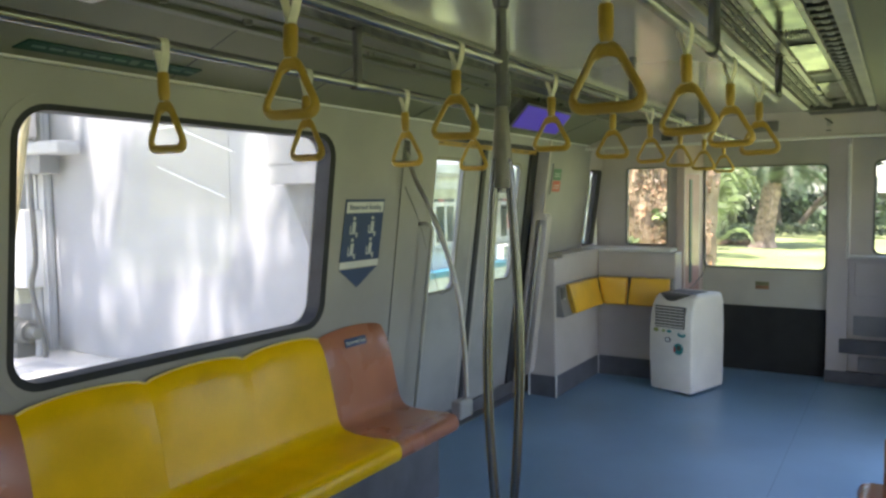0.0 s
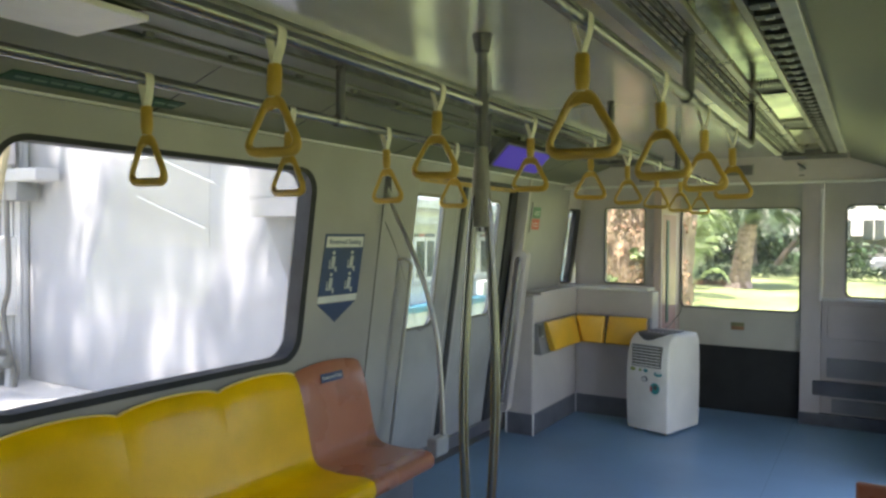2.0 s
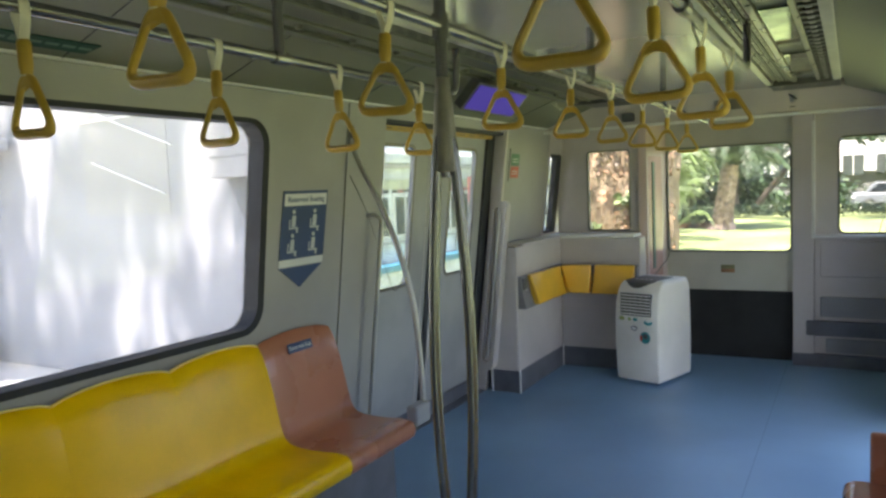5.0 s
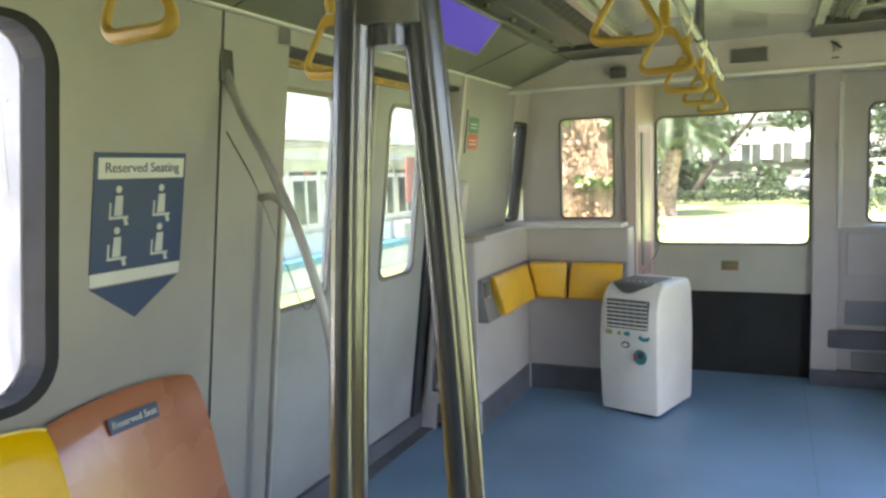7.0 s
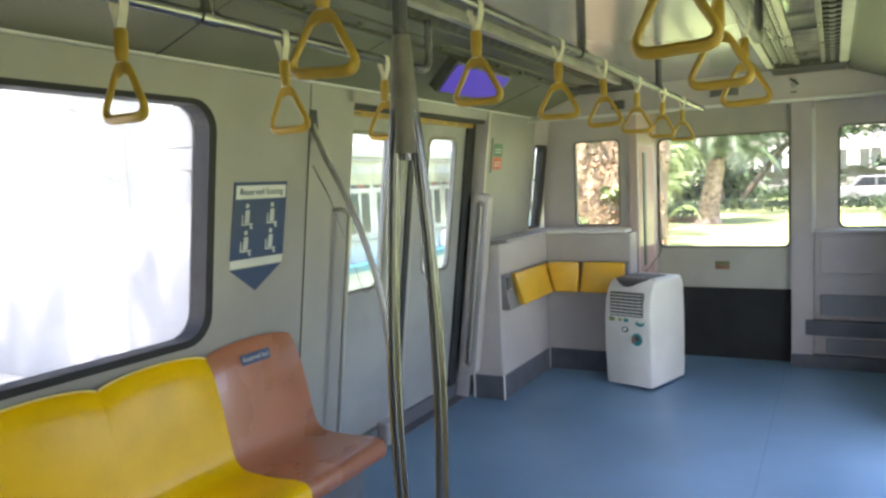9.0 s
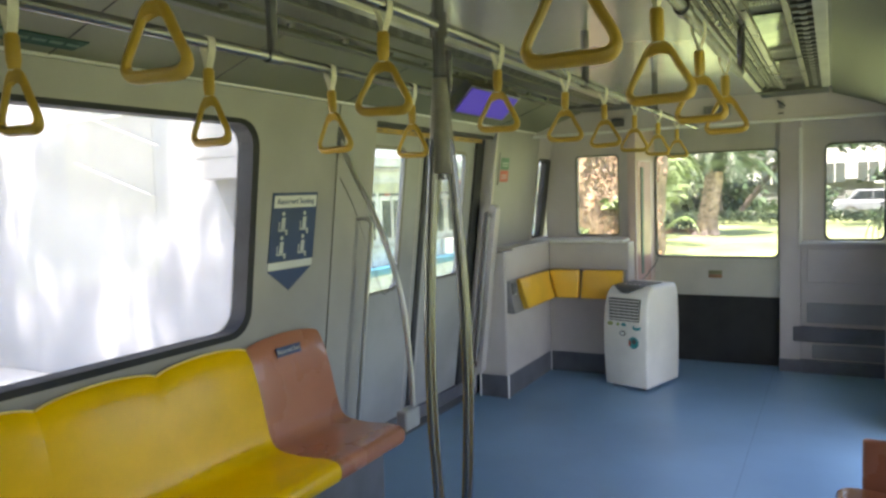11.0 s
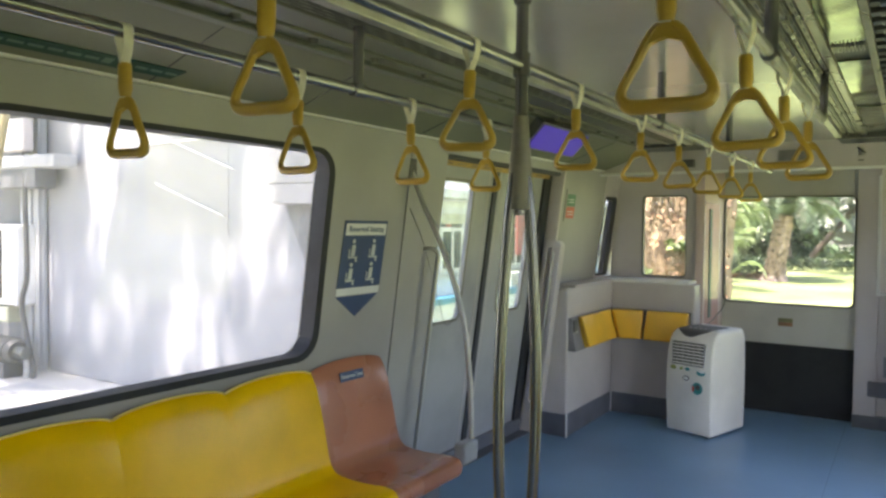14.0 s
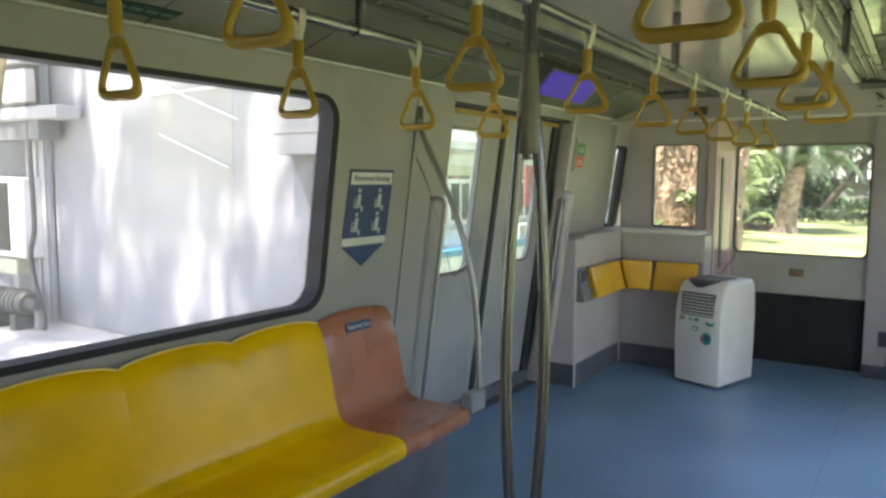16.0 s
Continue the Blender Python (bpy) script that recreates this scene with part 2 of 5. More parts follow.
def prism(outline, axis, a, b, bm=None, bevel=0.0):
    """Extrudes a closed outline of (u, v) along an axis from a to b. For 'y' the outline is (x, z), for 'x' (y, z), for 'z' (x, y)."""
    own = bm or bmesh.new()
    put = {"y": lambda u, v, w: (u, w, v), "x": lambda u, v, w: (w, u, v), "z": lambda u, v, w: (u, v, w)}[axis]
    lo = [own.verts.new(put(u, v, a)) for u, v in outline]
    hi = [own.verts.new(put(u, v, b)) for u, v in outline]
    n = len(outline)
    own.faces.new(lo)
    own.faces.new(hi[::-1])
    for i in range(n):
        own.faces.new((lo[i], lo[(i + 1) % n], hi[(i + 1) % n], hi[i]))
    if bevel:
        bmesh.ops.bevel(own, geom=own.edges[:], offset=bevel, segments=2, affect="EDGES", profile=0.5)
    return own


def spline(points, per=8):
    """Catmull-Rom through the points."""
    pts = [Vector(p) for p in points]
    pts = [2 * pts[0] - pts[1]] + pts + [2 * pts[-1] - pts[-2]]
    out = []
    for i in range(1, len(pts) - 2):
        p0, p1, p2, p3 = pts[i - 1:i + 3]
        for k in range(per):
            t = k / per
            out.append(0.5 * (2 * p1 + (p2 - p0) * t + (2 * p0 - 5 * p1 + 4 * p2 - p3) * t * t + (3 * p1 - p0 - 3 * p2 + p3) * t ** 3))
    out.append(pts[-2])
    return out


def tube(points, radius, sides=12, bm=None, closed=False, flat=1.0):
    """A round bar along the points; radius may be a list."""
    own = bm or bmesh.new()
    pts = [Vector(p) for p in points]
    n = len(pts)
    rad = radius if isinstance(radius, (list, tuple)) else [radius] * n
    rings, ref = [], None
    for i, p in enumerate(pts):
        a = pts[i - 1] if i or closed else pts[0]
        b = pts[(i + 1) % n] if i < n - 1 or closed else pts[-1]
        d = (b - a).normalized()
        if ref is None:
            ref = d.orthogonal().normalized()
        ref = (ref - d * ref.dot(d)).normalized()
        side = d.cross(ref)
        rings.append([own.verts.new(p + rad[i] * (math.cos(2 * math.pi * k / sides) * ref + flat * math.sin(2 * math.pi * k / sides) * side)) for k in range(sides)])
    for i in range(n if closed else n - 1):
        r, s = rings[i], rings[(i + 1) % n]
        for k in range(sides):
            own.faces.new((r[k], r[(k + 1) % sides], s[(k + 1) % sides], s[k]))
    if not closed:
        own.faces.new(rings[0][::-1])
        own.faces.new(rings[-1])
    return own


def rounded(u0, u1, v0, v1, r, seg=6):
    """Outline of a rounded rectangle, anticlockwise from its lower right corner."""
    out = []
    for cu, cv, a in ((u1 - r, v0 + r, -90), (u1 - r, v1 - r, 0), (u0 + r, v1 - r, 90), (u0 + r, v0 + r, 180)):
        for k in range(seg + 1):
            t = radians(a + 90 * k / seg)
            out.append((cu + r * math.cos(t), cv + r * math.sin(t)))
    return out


def frame_mesh(outer, inner, w0, w1, put, bm=None):
    """A plate between two outlines of equal length, from depth w0 to w1; put maps (u, v, w) to the world."""
    own = bm or bmesh.new()
    n = len(outer)
    v = [[own.verts.new(put(u, q, w)) for u, q in line] for line, w in ((outer, w0), (inner, w0), (inner, w1), (outer, w1))]
    for a in range(4):
        p, q = v[a], v[(a + 1) % 4]
        for i in range(n):
            own.faces.new((p[i], p[(i + 1) % n], q[(i + 1) % n], q[i]))
    return own


def plate(outline, w0, w1, put, bm=None):
    own = bm or bmesh.new()
    lo = [own.verts.new(put(u, v, w0)) for u, v in outline]
    hi = [own.verts.new(put(u, v, w1)) for u, v in outline]
    own.faces.new(lo)
    own.faces.new(hi[::-1])
    n = len(outline)
    for i in range(n):
        own.faces.new((lo[i], lo[(i + 1) % n], hi[(i + 1) % n], hi[i]))
    return own


def square_to(outline, u0, u1, v0, v1):
    """The rectangle's outline with one point for each point of a rounded outline inside it."""
    out = []
    n = len(outline) // 4
    corners = ((u1, v0), (u1, v1), (u0, v1), (u0, v0))
    for c in range(4):
        line = outline[c * n:(c + 1) * n]
        for k, (u, v) in enumerate(line):
            cu, cv = corners[c]
            mid = (n - 1) / 2
            if c in (0, 2):
                out.append((u if k < mid else cu, cv if k <= mid else v))
            else:
                out.append((cu if k <= mid else u, v if k < mid else cv))
    return out


def text(name, words, size, material, parent, m, extrude=0.0008):
    cu = bpy.data.curves.new(name, "FONT")
    cu.body, cu.size, cu.extrude, cu.align_x, cu.align_y = words, size, extrude, "CENTER", "CENTER"
    tmp = bpy.data.objects.new(name, cu)
    scene.collection.objects.link(tmp)
    bpy.context.view_layer.update()
    me = bpy.data.meshes.new_from_object(tmp.evaluated_get(bpy.context.evaluated_depsgraph_get()))
    bpy.data.objects.remove(tmp)
    me.materials.clear()
    me.materials.append(material)
    ob = new(name, me)
    ob.matrix_basis = m
    if parent:
        ob.parent = parent
    return ob


LEAN, FOOT = 0.13, 1.52     # side walls lean inward; half width at the floor


def side(s):
    """Maps (y, z, outward depth) onto the side wall of side s (-1 left, 1 right)."""
    return lambda y, z, w: (s * (FOOT - LEAN * z + w), y, z)


def on_wall(s, y, z, w):
    """Pose of a flat thing on the side wall: its x runs along the car, its y up the wall and its z into the room."""
    up = Vector((-s * LEAN, 0, 1)).normalized()
    along = Vector((0, -s, 0))
    nrm = along.cross(up)
    m = Matrix((along, up, nrm)).transposed().to_4x4()
    m.translation = side(s)(y, z, w)
    return m


# ---- the car: floor, walls, ceiling ----
Y0, Y1 = -2.6, 6.85
link("floor", box(-1.56, 1.56, Y0 - 0.1, 7.0, -0.08, 0.0), FLOORM, label="blue vinyl floor with welded sheet joints", category="floor", kind="structure")
for k, (xa, xb, ya, yb) in enumerate(((0.46, 0.4625, Y0, 6.8),)):
    link("floor_trim_%d" % k, box(xa, xb, ya, yb, 0.0, 0.0012), JOINT, label="dark welded joint in the vinyl floor", category="trim", kind="structure")

CW, CH = 0.44, 2.12    # half width and height of the flat ceiling
SW, SB = 0.85, (1.262, 1.98)   # tray's outer edge; the cove's foot
bm = box(-CW, CW, Y0, 5.95, CH + 0.032, CH + 0.06)
link("ceiling", bm, CEIL, label="glossy pale grey ceiling panels", category="ceiling", kind="structure")
for s, word in ((-1, "left"), (1, "right")):
    # recessed tray between flat ceiling and cove
    bm = bmesh.new()
    prism([(s * CW, CH + 0.03), (s * CW, CH + 0.09), (s * SW, CH + 0.09), (s * SW, CH), (s * (SW + 0.02), CH), (s * (SW + 0.02), CH + 0.11), (s * (CW - 0.02), CH + 0.11), (s * (CW - 0.02), CH + 0.03)], "y", Y0, 5.5, bm)
    box(min(s * CW, s * SW), max(s * CW, s * SW), 5.5, 5.95, CH, CH + 0.09, bm=bm)
    link("ceiling_tray_" + word, bm, DARKTRAY, label="dark open lamp tray along the ceiling", category="ceiling", kind="structure")
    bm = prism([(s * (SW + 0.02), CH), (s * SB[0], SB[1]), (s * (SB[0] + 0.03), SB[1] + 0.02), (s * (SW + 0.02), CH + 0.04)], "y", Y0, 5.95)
    link("ceiling_cove_" + word, bm, COVE, label="sloping dark olive cove panel above the windows", category="ceiling", kind="structure")
    # seams of the cove
    for k, y in enumerate((0.1, 1.75, 2.42, 3.3, 5.15) if s < 0 else ()):
        d = Vector((s * (SB[0] - SW - 0.02), 0, SB[1] - CH))
        bm = bmesh.new()
        a, b = Vector((s * (SW + 0.03), y, CH - 0.005)), Vector((s * (SB[0] - 0.01), y, SB[1] + 0.0015))
        tube([a, b], 0.0018, 5, bm)
        link("trim_cove_%s_%d" % (word, k), bm, GASKET, label="dark joint between cove panels", category="trim", kind="structure")
    link("trim_cornice_" + word, box(s * 1.250 - 0.013, s * 1.250 + 0.013, Y0, 6.1, 1.981, 1.993, 0.004), WHITE, label="thin white cornice strip", category="trim", kind="structure")


def wall_piece(name, s, y0, y1, z0, z1, material, label):
    return link(name, plate([(y0, z0), (y1, z0), (y1, z1), (y0, z1)], 0, 0.08, side(s)), material, label=label, category="wall", kind="structure")


def side_window(k, s, y0, y1, z0, z1, r, wall0, wall1, material):
    """A wall piece with a rounded window: gasket frame, pane."""
    word = "left" if s < 0 else "right"
    hole = rounded(y0, y1, z0, z1, r)
    put = side(s)
    link("wall_%s_%d" % (word, k), frame_mesh(square_to(hole, wall0, wall1, 0, 1.99), hole, 0, 0.08 if k == 1 else 0.05, put), material,
         label="cream laminate side wall round the window", category="wall", kind="structure")
    win = empty("window_%s_%d" % (word, k), "wide window with rounded corners and a dark slate frame", "window", kind="structure")
    if k == 1:
        deep, clear = 0.085, rounded(y0 + 0.026, y1 - 0.041, z0 + 0.032, z1 - 0.023, r * 0.8)
    else:
        deep, clear = 0.045, rounded(y0 + 0.016, y1 - 0.105, z0 + 0.019, z1 - 0.019, r * 0.8)
    part("window_frame", frame_mesh(hole, clear, -0.004, deep, put), WINFRAME if k == 1 else GASKET, win)
    if k == 1:
        part("moulded_rim", frame_mesh(rounded(y0 - 0.03, y1 + 0.03, z0 - 0.026, z1 + 0.026, r + 0.028), rounded(y0 + 0.003, y1 - 0.003, z0 + 0.003, z1 - 0.003, r - 0.003), -0.005, 0.0, put), PANEL, win, "pale moulded rim round the window")
    pane = part("pane", plate(clear, deep - 0.015, deep - 0.009, put), DIRTYGLASS, win)
    pane.visible_shadow = False
    return win


def side_door(k, s, yc, opened):
    """Two sliding leaves with tall rounded windows in a deep recess: header, gaskets, jambs, sill."""
    word = "left" if s < 0 else "right"
    put = side(s)
    state = "open sliding doors slid back behind the wall" if opened > 0.5 else "unseen pair of grey sliding doors, part open to let in light" if opened else "closed pair of grey sliding doors with tall windows"
    door = empty("door_%s_%d" % (word, k), state, "door", kind="structure")
    D = 0.10
    for way, a, b, w0, w1 in ((-1, yc - 0.79, yc - 0.012, yc - 0.69, yc - 0.25), (1, yc + 0.012, yc + 0.79, yc + 0.21, yc + 0.58)):
        if opened:
            a, b, w0, w1 = [q + way * 0.74 * opened for q in (a, b, w0, w1)]
        hole = rounded(w0, w1, 0.952, 1.80, 0.06)
        leaf = part("door_leaf", frame_mesh(square_to(hole, a, b, 0.03, 1.93), hole, D, D + 0.035, put), DOORM, door, "grey painted door leaf")
        part("window_seal", frame_mesh(rounded(w0 - 0.008, w1 + 0.008, 0.944, 1.808, 0.065), rounded(w0 + 0.012, w1 - 0.012, 0.964, 1.788, 0.05), D - 0.004, D, put), POLEJOINT, leaf)
        pane = part("pane", plate(hole, D + 0.015, D + 0.02, put), DOORGLASS, leaf)
        pane.visible_shadow = False
        if not opened:
            part("finger_groove", plate([((a if way > 0 else b) - way * -0.06 - 0.004, 0.1), ((a if way > 0 else b) + way * 0.06 + 0.004, 0.1), ((a if way > 0 else b) + way * 0.06 + 0.004, 1.9), ((a if way > 0 else b) + way * 0.06 - 0.004, 1.9)], D - 0.002, D, put), GREYPANEL, leaf)
    if not opened:
        part("centre_gasket", plate([(yc - 0.026, 0.03), (yc + 0.026, 0.03), (yc + 0.026, 1.93), (yc - 0.026, 1.93)], D - 0.012, D + 0.03, put), GASKET, door, "black rubber closing edge")
    part("edge_gasket", plate([(yc + 0.70, 0.03), (yc + 0.812, 0.03), (yc + 0.812, 1.93), (yc + 0.70, 1.93)], D - 0.022, D - 0.002, put), GASKET, door, "black rubber edge")
    part("jamb", plate([(yc + 0.812, 0.0), (yc + 0.845, 0.0), (yc + 0.845, 1.99), (yc + 0.812, 1.99)], 0.0, D + 0.04, put), GREYPANEL, door)
    part("jamb", plate([(yc - 0.845, 0.0), (yc - 0.812, 0.0), (yc - 0.812, 1.99), (yc - 0.845, 1.99)], 0.08, D + 0.04, put), GREYPANEL, door)
    part("header", plate([(yc - 0.812, 1.925), (yc + 0.812, 1.925), (yc + 0.812, 1.99), (yc - 0.812, 1.99)], 0.0, D + 0.04, put), PANEL, door)
    part("header_strip", plate([(yc - 0.76, 1.875), (yc + 0.76, 1.875), (yc + 0.76, 1.903), (yc - 0.76, 1.903)], D - 0.025, D - 0.005, put), ORANGEM, door, "orange notice strip above the door")
    part("header_slot", plate([(yc - 0.81, 1.903), (yc + 0.81, 1.903), (yc + 0.81, 1.925), (yc - 0.81, 1.925)], 0.012, D, put), GASKET, door)
    for i in range(9):
        u = yc - 0.66 + i * 0.15
        part("print_bar", plate([(u, 1.884), (u + 0.09, 1.884), (u + 0.09, 1.894), (u, 1.894)], D - 0.0265, D - 0.024, put), LABEL, door)
    if not opened:
        part("kick_board", plate([(yc - 0.812, 0.0), (yc + 0.812, 0.0), (yc + 0.812, 0.10), (yc - 0.812, 0.10)], D - 0.03, D - 0.004, put), SKIRT, door, "dark kick board")
    part("sill", plate([(yc - 0.812, -0.02), (yc + 0.812, -0.02), (yc + 0.812, 0.006), (yc - 0.812, 0.006)], -0.01, D + 0.04, put), SKIRT, door, "dark door sill")
    return door


DOOR_Y = 4.37
for s, word in ((-1, "left"), (1, "right")):
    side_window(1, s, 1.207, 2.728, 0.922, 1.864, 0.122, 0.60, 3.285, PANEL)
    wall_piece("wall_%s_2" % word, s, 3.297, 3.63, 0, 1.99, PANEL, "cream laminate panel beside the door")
    link("trim_post_" + word, plate([(3.285, 0.0), (3.297, 0.0), (3.297, 1.99), (3.285, 1.99)], 0.006, 0.07, side(s)), GASKET, label="black joint beside the door post", category="trim", kind="structure")
    side_door(1, s, DOOR_Y, 1.0 if s > 0 else 0.0)
    # Rear doors are unseen; the right pair's gap is added to light the bench.
    side_door(2, s, 3.94 - DOOR_Y, 0.45 if s > 0 else 0.0)
    link("wall_%s_3" % word, plate([(5.183, 0), (5.215, 0), (5.215, 1.99), (5.183, 1.99)], -0.014, 0.08, side(s)), GREYPANEL, label="grey edge of the door post", category="wall", kind="structure")
    wall_piece("wall_%s_4" % word, s, 5.215, 6.085, 0, 1.99, PANEL, "cream laminate panel beside the door")
    side_window(2, s, 6.105, 6.392, 1.125, 1.79, 0.04, 6.089, 6.56, GREYPANEL)
    link("trim_end_" + word, plate([(6.085, 0.9), (6.089, 0.9), (6.089, 1.99), (6.085, 1.99)], 0.004, 0.07, side(s)), GASKET, label="fine black joint", category="trim", kind="structure")
    wall_piece("wall_%s_5" % word, s, 6.56, 7.05, 0, 1.99, GREYPANEL, "grey laminate wall at the car's end")
    wall_piece("wall_%s_6" % word, s, 0.31, 0.60, 0, 1.99, PANEL, "plain cream laminate wall")
    wall_piece("wall_%s_7" % word, s, Y0, -1.245, 0, 1.99, PANEL, "plain cream laminate wall")
    for k, (ya, yb) in enumerate(((0.31, 3.62),)):
        link("baseboard_%s_%d" % (word, k), plate([(ya, 0.0), (yb, 0.0), (yb, 0.14), (ya, 0.14)], -0.01, 0.0, side(s)), SKIRT, label="dark grey skirting", category="baseboard", kind="structure")
link("wall_rear", box(-1.6, 1.6, Y0 - 0.1, Y0, 0, 2.3), PANEL, label="plain cream end wall", category="wall", kind="structure")
link("roof", box(-1.62, 1.62, Y0 - 0.1, 7.05, 2.27, 2.32), DULLSTEEL, label="metal roof of the car", category="roof", kind="structure")
for s, word in ((-1, "left"), (1, "right")):
    link("roof_side_" + word, prism([(s * 1.32, 1.99), (s * 1.38, 1.99), (s * 1.60, 2.27), (s * 1.2, 2.27)], "y", Y0, 7.0), DULLSTEEL, label="metal roof edge", category="roof", kind="structure")

# ---- the car's nose ----
# bulkhead above the windows, down to the thin white strip
link("wall_front_1", box(-1.3, 1.3, 5.95, 6.02, 1.955, 2.27), GREYPANEL, label="grey bulkhead under the ceiling", category="wall", kind="structure")
link("ceiling_nose", box(-1.32, 1.32, 6.02, 7.02, 2.02, 2.06), GREYPANEL, label="low grey ceiling over the nose", category="ceiling", kind="structure")
link("trim_front_strip", box(-1.27, 1.27, 5.93, 5.95, 1.945, 1.965, 0.004), WHITE, label="thin white strip under the bulkhead", category="trim", kind="structure")
# end door with its window
putf = lambda u, v, w: (u, 6.85 + w + 0.0 * v, v)
hole = rounded(-0.49, 0.49, 0.915, 1.80, 0.05)
fd = empty("door_front", "cream end door with a large window and black lower panel", "door", kind="structure")
part("door_leaf", frame_mesh(square_to(hole, -0.56, 0.56, 0.585, 2.03), hole, 0, 0.06, putf), ENDCREAM, fd)
part("window_seal", frame_mesh(rounded(-0.498, 0.498, 0.907, 1.808, 0.055), rounded(-0.482, 0.482, 0.923, 1.792, 0.045), -0.006, 0.02, putf), SEAL, fd)
p = part("pane", plate(hole, 0.03, 0.036, putf), GLASS, fd)
p.visible_shadow = False
part("lower_panel", box(-0.52, 0.507, 6.90, 6.95, 0.0, 0.585), BLACKHOLE, fd, "black recessed lower panel")
part("label_plate", box(-0.055, 0.055, 6.844, 6.85, 0.735, 0.766, 0.001), LABELRED, fd, "muted red half of a small label")
part("label_plate", box(-0.055, 0.055, 6.844, 6.85, 0.767, 0.80, 0.001), LABELGREEN, fd, "muted green half of a small label")
link("wall_front_2", box(-1.5, -0.56, 6.86, 6.93, 0, 1.05), GREYPANEL, label="grey front wall", category="wall", kind="structure")

# return walls beside the end door
bm = prism([(-0.615, 6.36), (-0.55, 6.36), (-0.50, 6.85), (-0.565, 6.85)], "z", 0.0, 2.03)
link("wall_front_3", bm, PINKWALL, label="cream return beside the end door, tinted pink for reflected light", category="wall", kind="structure")
bm = prism([(-0.548, 6.40), (-0.544, 6.40), (-0.511, 6.74), (-0.515, 6.74)], "z", 0.72, 1.74)
link("trim_front_pink", bm, PINK, label="tall glazed strip in the return, its pink reflection put into the colour", category="trim", kind="structure")
bm = prism([(-0.537, 6.48), (-0.530, 6.48), (-0.525, 6.54), (-0.532, 6.54)], "z", 0.80, 1.69)
link("trim_front_green", bm, GREENSTRIP, label="narrow green rubber strip", category="trim", kind="structure")
link("wall_front_4", box(0.505, 0.655, 6.76, 6.92, 0, 2.03), GREYPANEL, label="cream post beside the end door", category="wall", kind="structure")
link("trim_post_front", box(0.640, 0.664, 6.74, 6.76, 1.03, 1.95, 0.004), WHITE, label="white edge trim of the post", category="trim", kind="structure")

# left corner: low grey box under two windows
link("wall_nook_1", box(-1.46, -1.235, 5.217, 7.0, 0.0, 1.085, 0.012), GREYPANEL, label="low grey wall with a rounded ledge", category="wall", kind="structure")
# Unseen wall added to keep door light off the front right corner.
link("wall_low_right", box(1.24, 1.46, 5.217, 6.78, 0.0, 1.085, 0.012), GREYPANEL, label="unseen low grey wall added to shade the front right corner", category="wall", kind="structure")
link("wall_nook_2", box(-1.235, -0.565, 6.16, 6.85, 0.0, 1.085, 0.012), GREYPANEL, label="low grey wall under the corner window", category="wall", kind="structure")
link("trim_nook_ledge", box(-1.40, -0.60, 6.12, 6.50, 1.085, 1.112, 0.008), WHITE, label="white ledge under the corner window", category="trim", kind="structure")
link("trim_nook_ledge_2", box(-1.44, -1.215, 5.32, 6.12, 1.085, 1.108, 0.008), GREYPANEL, label="grey ledge along the side", category="trim", kind="structure")
putn = lambda u, v, w: (u, 6.40 + w, v)
hole = rounded(-1.06, -0.70, 1.132, 1.798, 0.03)
link("wall_nook_3", frame_mesh(square_to(hole, -1.335, -0.60, 1.112, 2.03), hole, 0, 0.06, putn), GREYPANEL, label="grey wall round the corner window", category="wall", kind="structure")
wn3 = empty("window_nook", "small corner window with a thin black seal", "window", kind="structure")
part("window_seal", frame_mesh(rounded(-1.066, -0.694, 1.126, 1.804, 0.035), rounded(-1.053, -0.707, 1.139, 1.791, 0.025), -0.005, 0.02, putn), SEAL, wn3)
p = part("pane", plate(hole, 0.03, 0.036, putn), GLASS, wn3)
p.visible_shadow = False
for k, (xa, xb, ya, yb) in enumerate(((-1.24, -1.228, 5.217, 6.16), (-1.235, -0.57, 6.148, 6.16), (-1.46, -1.228, 5.205, 5.217))):
    link("baseboard_nook_%d" % k, box(xa, xb, ya, yb, 0.0, 0.165), SKIRT, label="dark grey skirting", category="baseboard", kind="structure")
for k, (x, y) in enumerate(((-1.224, 5.202), (-1.228, 6.145), (-1.45, 5.197))):
    link("trim_corner_%d" % k, box(x - 0.006, x + 0.006, y - 0.006, y + 0.006, 0.0, 0.17, 0.002), WHITE, label="pale corner strip of the skirting", category="trim", kind="structure")

# right corner: front wall with a window over a ledge
putr = lambda u, v, w: (u, 6.93 + w, v)
hole = rounded(0.825, 1.24, 1.055, 1.82, 0.05)
link("wall_front_5", frame_mesh(square_to(hole, 0.655, 1.5, 1.03, 2.03), hole, 0, 0.06, putr), LITSURROUND, label="cream front wall round the corner window, lightened for the light it catches", category="wall", kind="structure")
wr = empty("window_front_right", "corner window with a thin black seal", "window", kind="structure")
part("window_seal", frame_mesh(rounded(0.818, 1.247, 1.048, 1.827, 0.055), rounded(0.833, 1.232, 1.063, 1.812, 0.045), -0.005, 0.02, putr), SEAL, wr)
p = part("pane", plate(hole, 0.03, 0.036, putr), GLASS, wr)
p.visible_shadow = False
wp = empty("window_wiper", "thin dark wiper arms outside the corner window", "wiper")
for x in (1.102, 1.151, 1.197):
    part("arm", tube(spline([(1.222, 7.03, 1.335), (x + 0.75 * (1.222 - x), 7.025, 1.26), (x + 0.2 * (1.222 - x), 7.015, 1.14), (x, 7.01, 1.02)], 4), 0.0035, 6), ACDARK, wp)
part("pivot", tube([(1.222, 7.0, 1.335), (1.222, 7.05, 1.335)], 0.012, 10), ACDARK, wp)
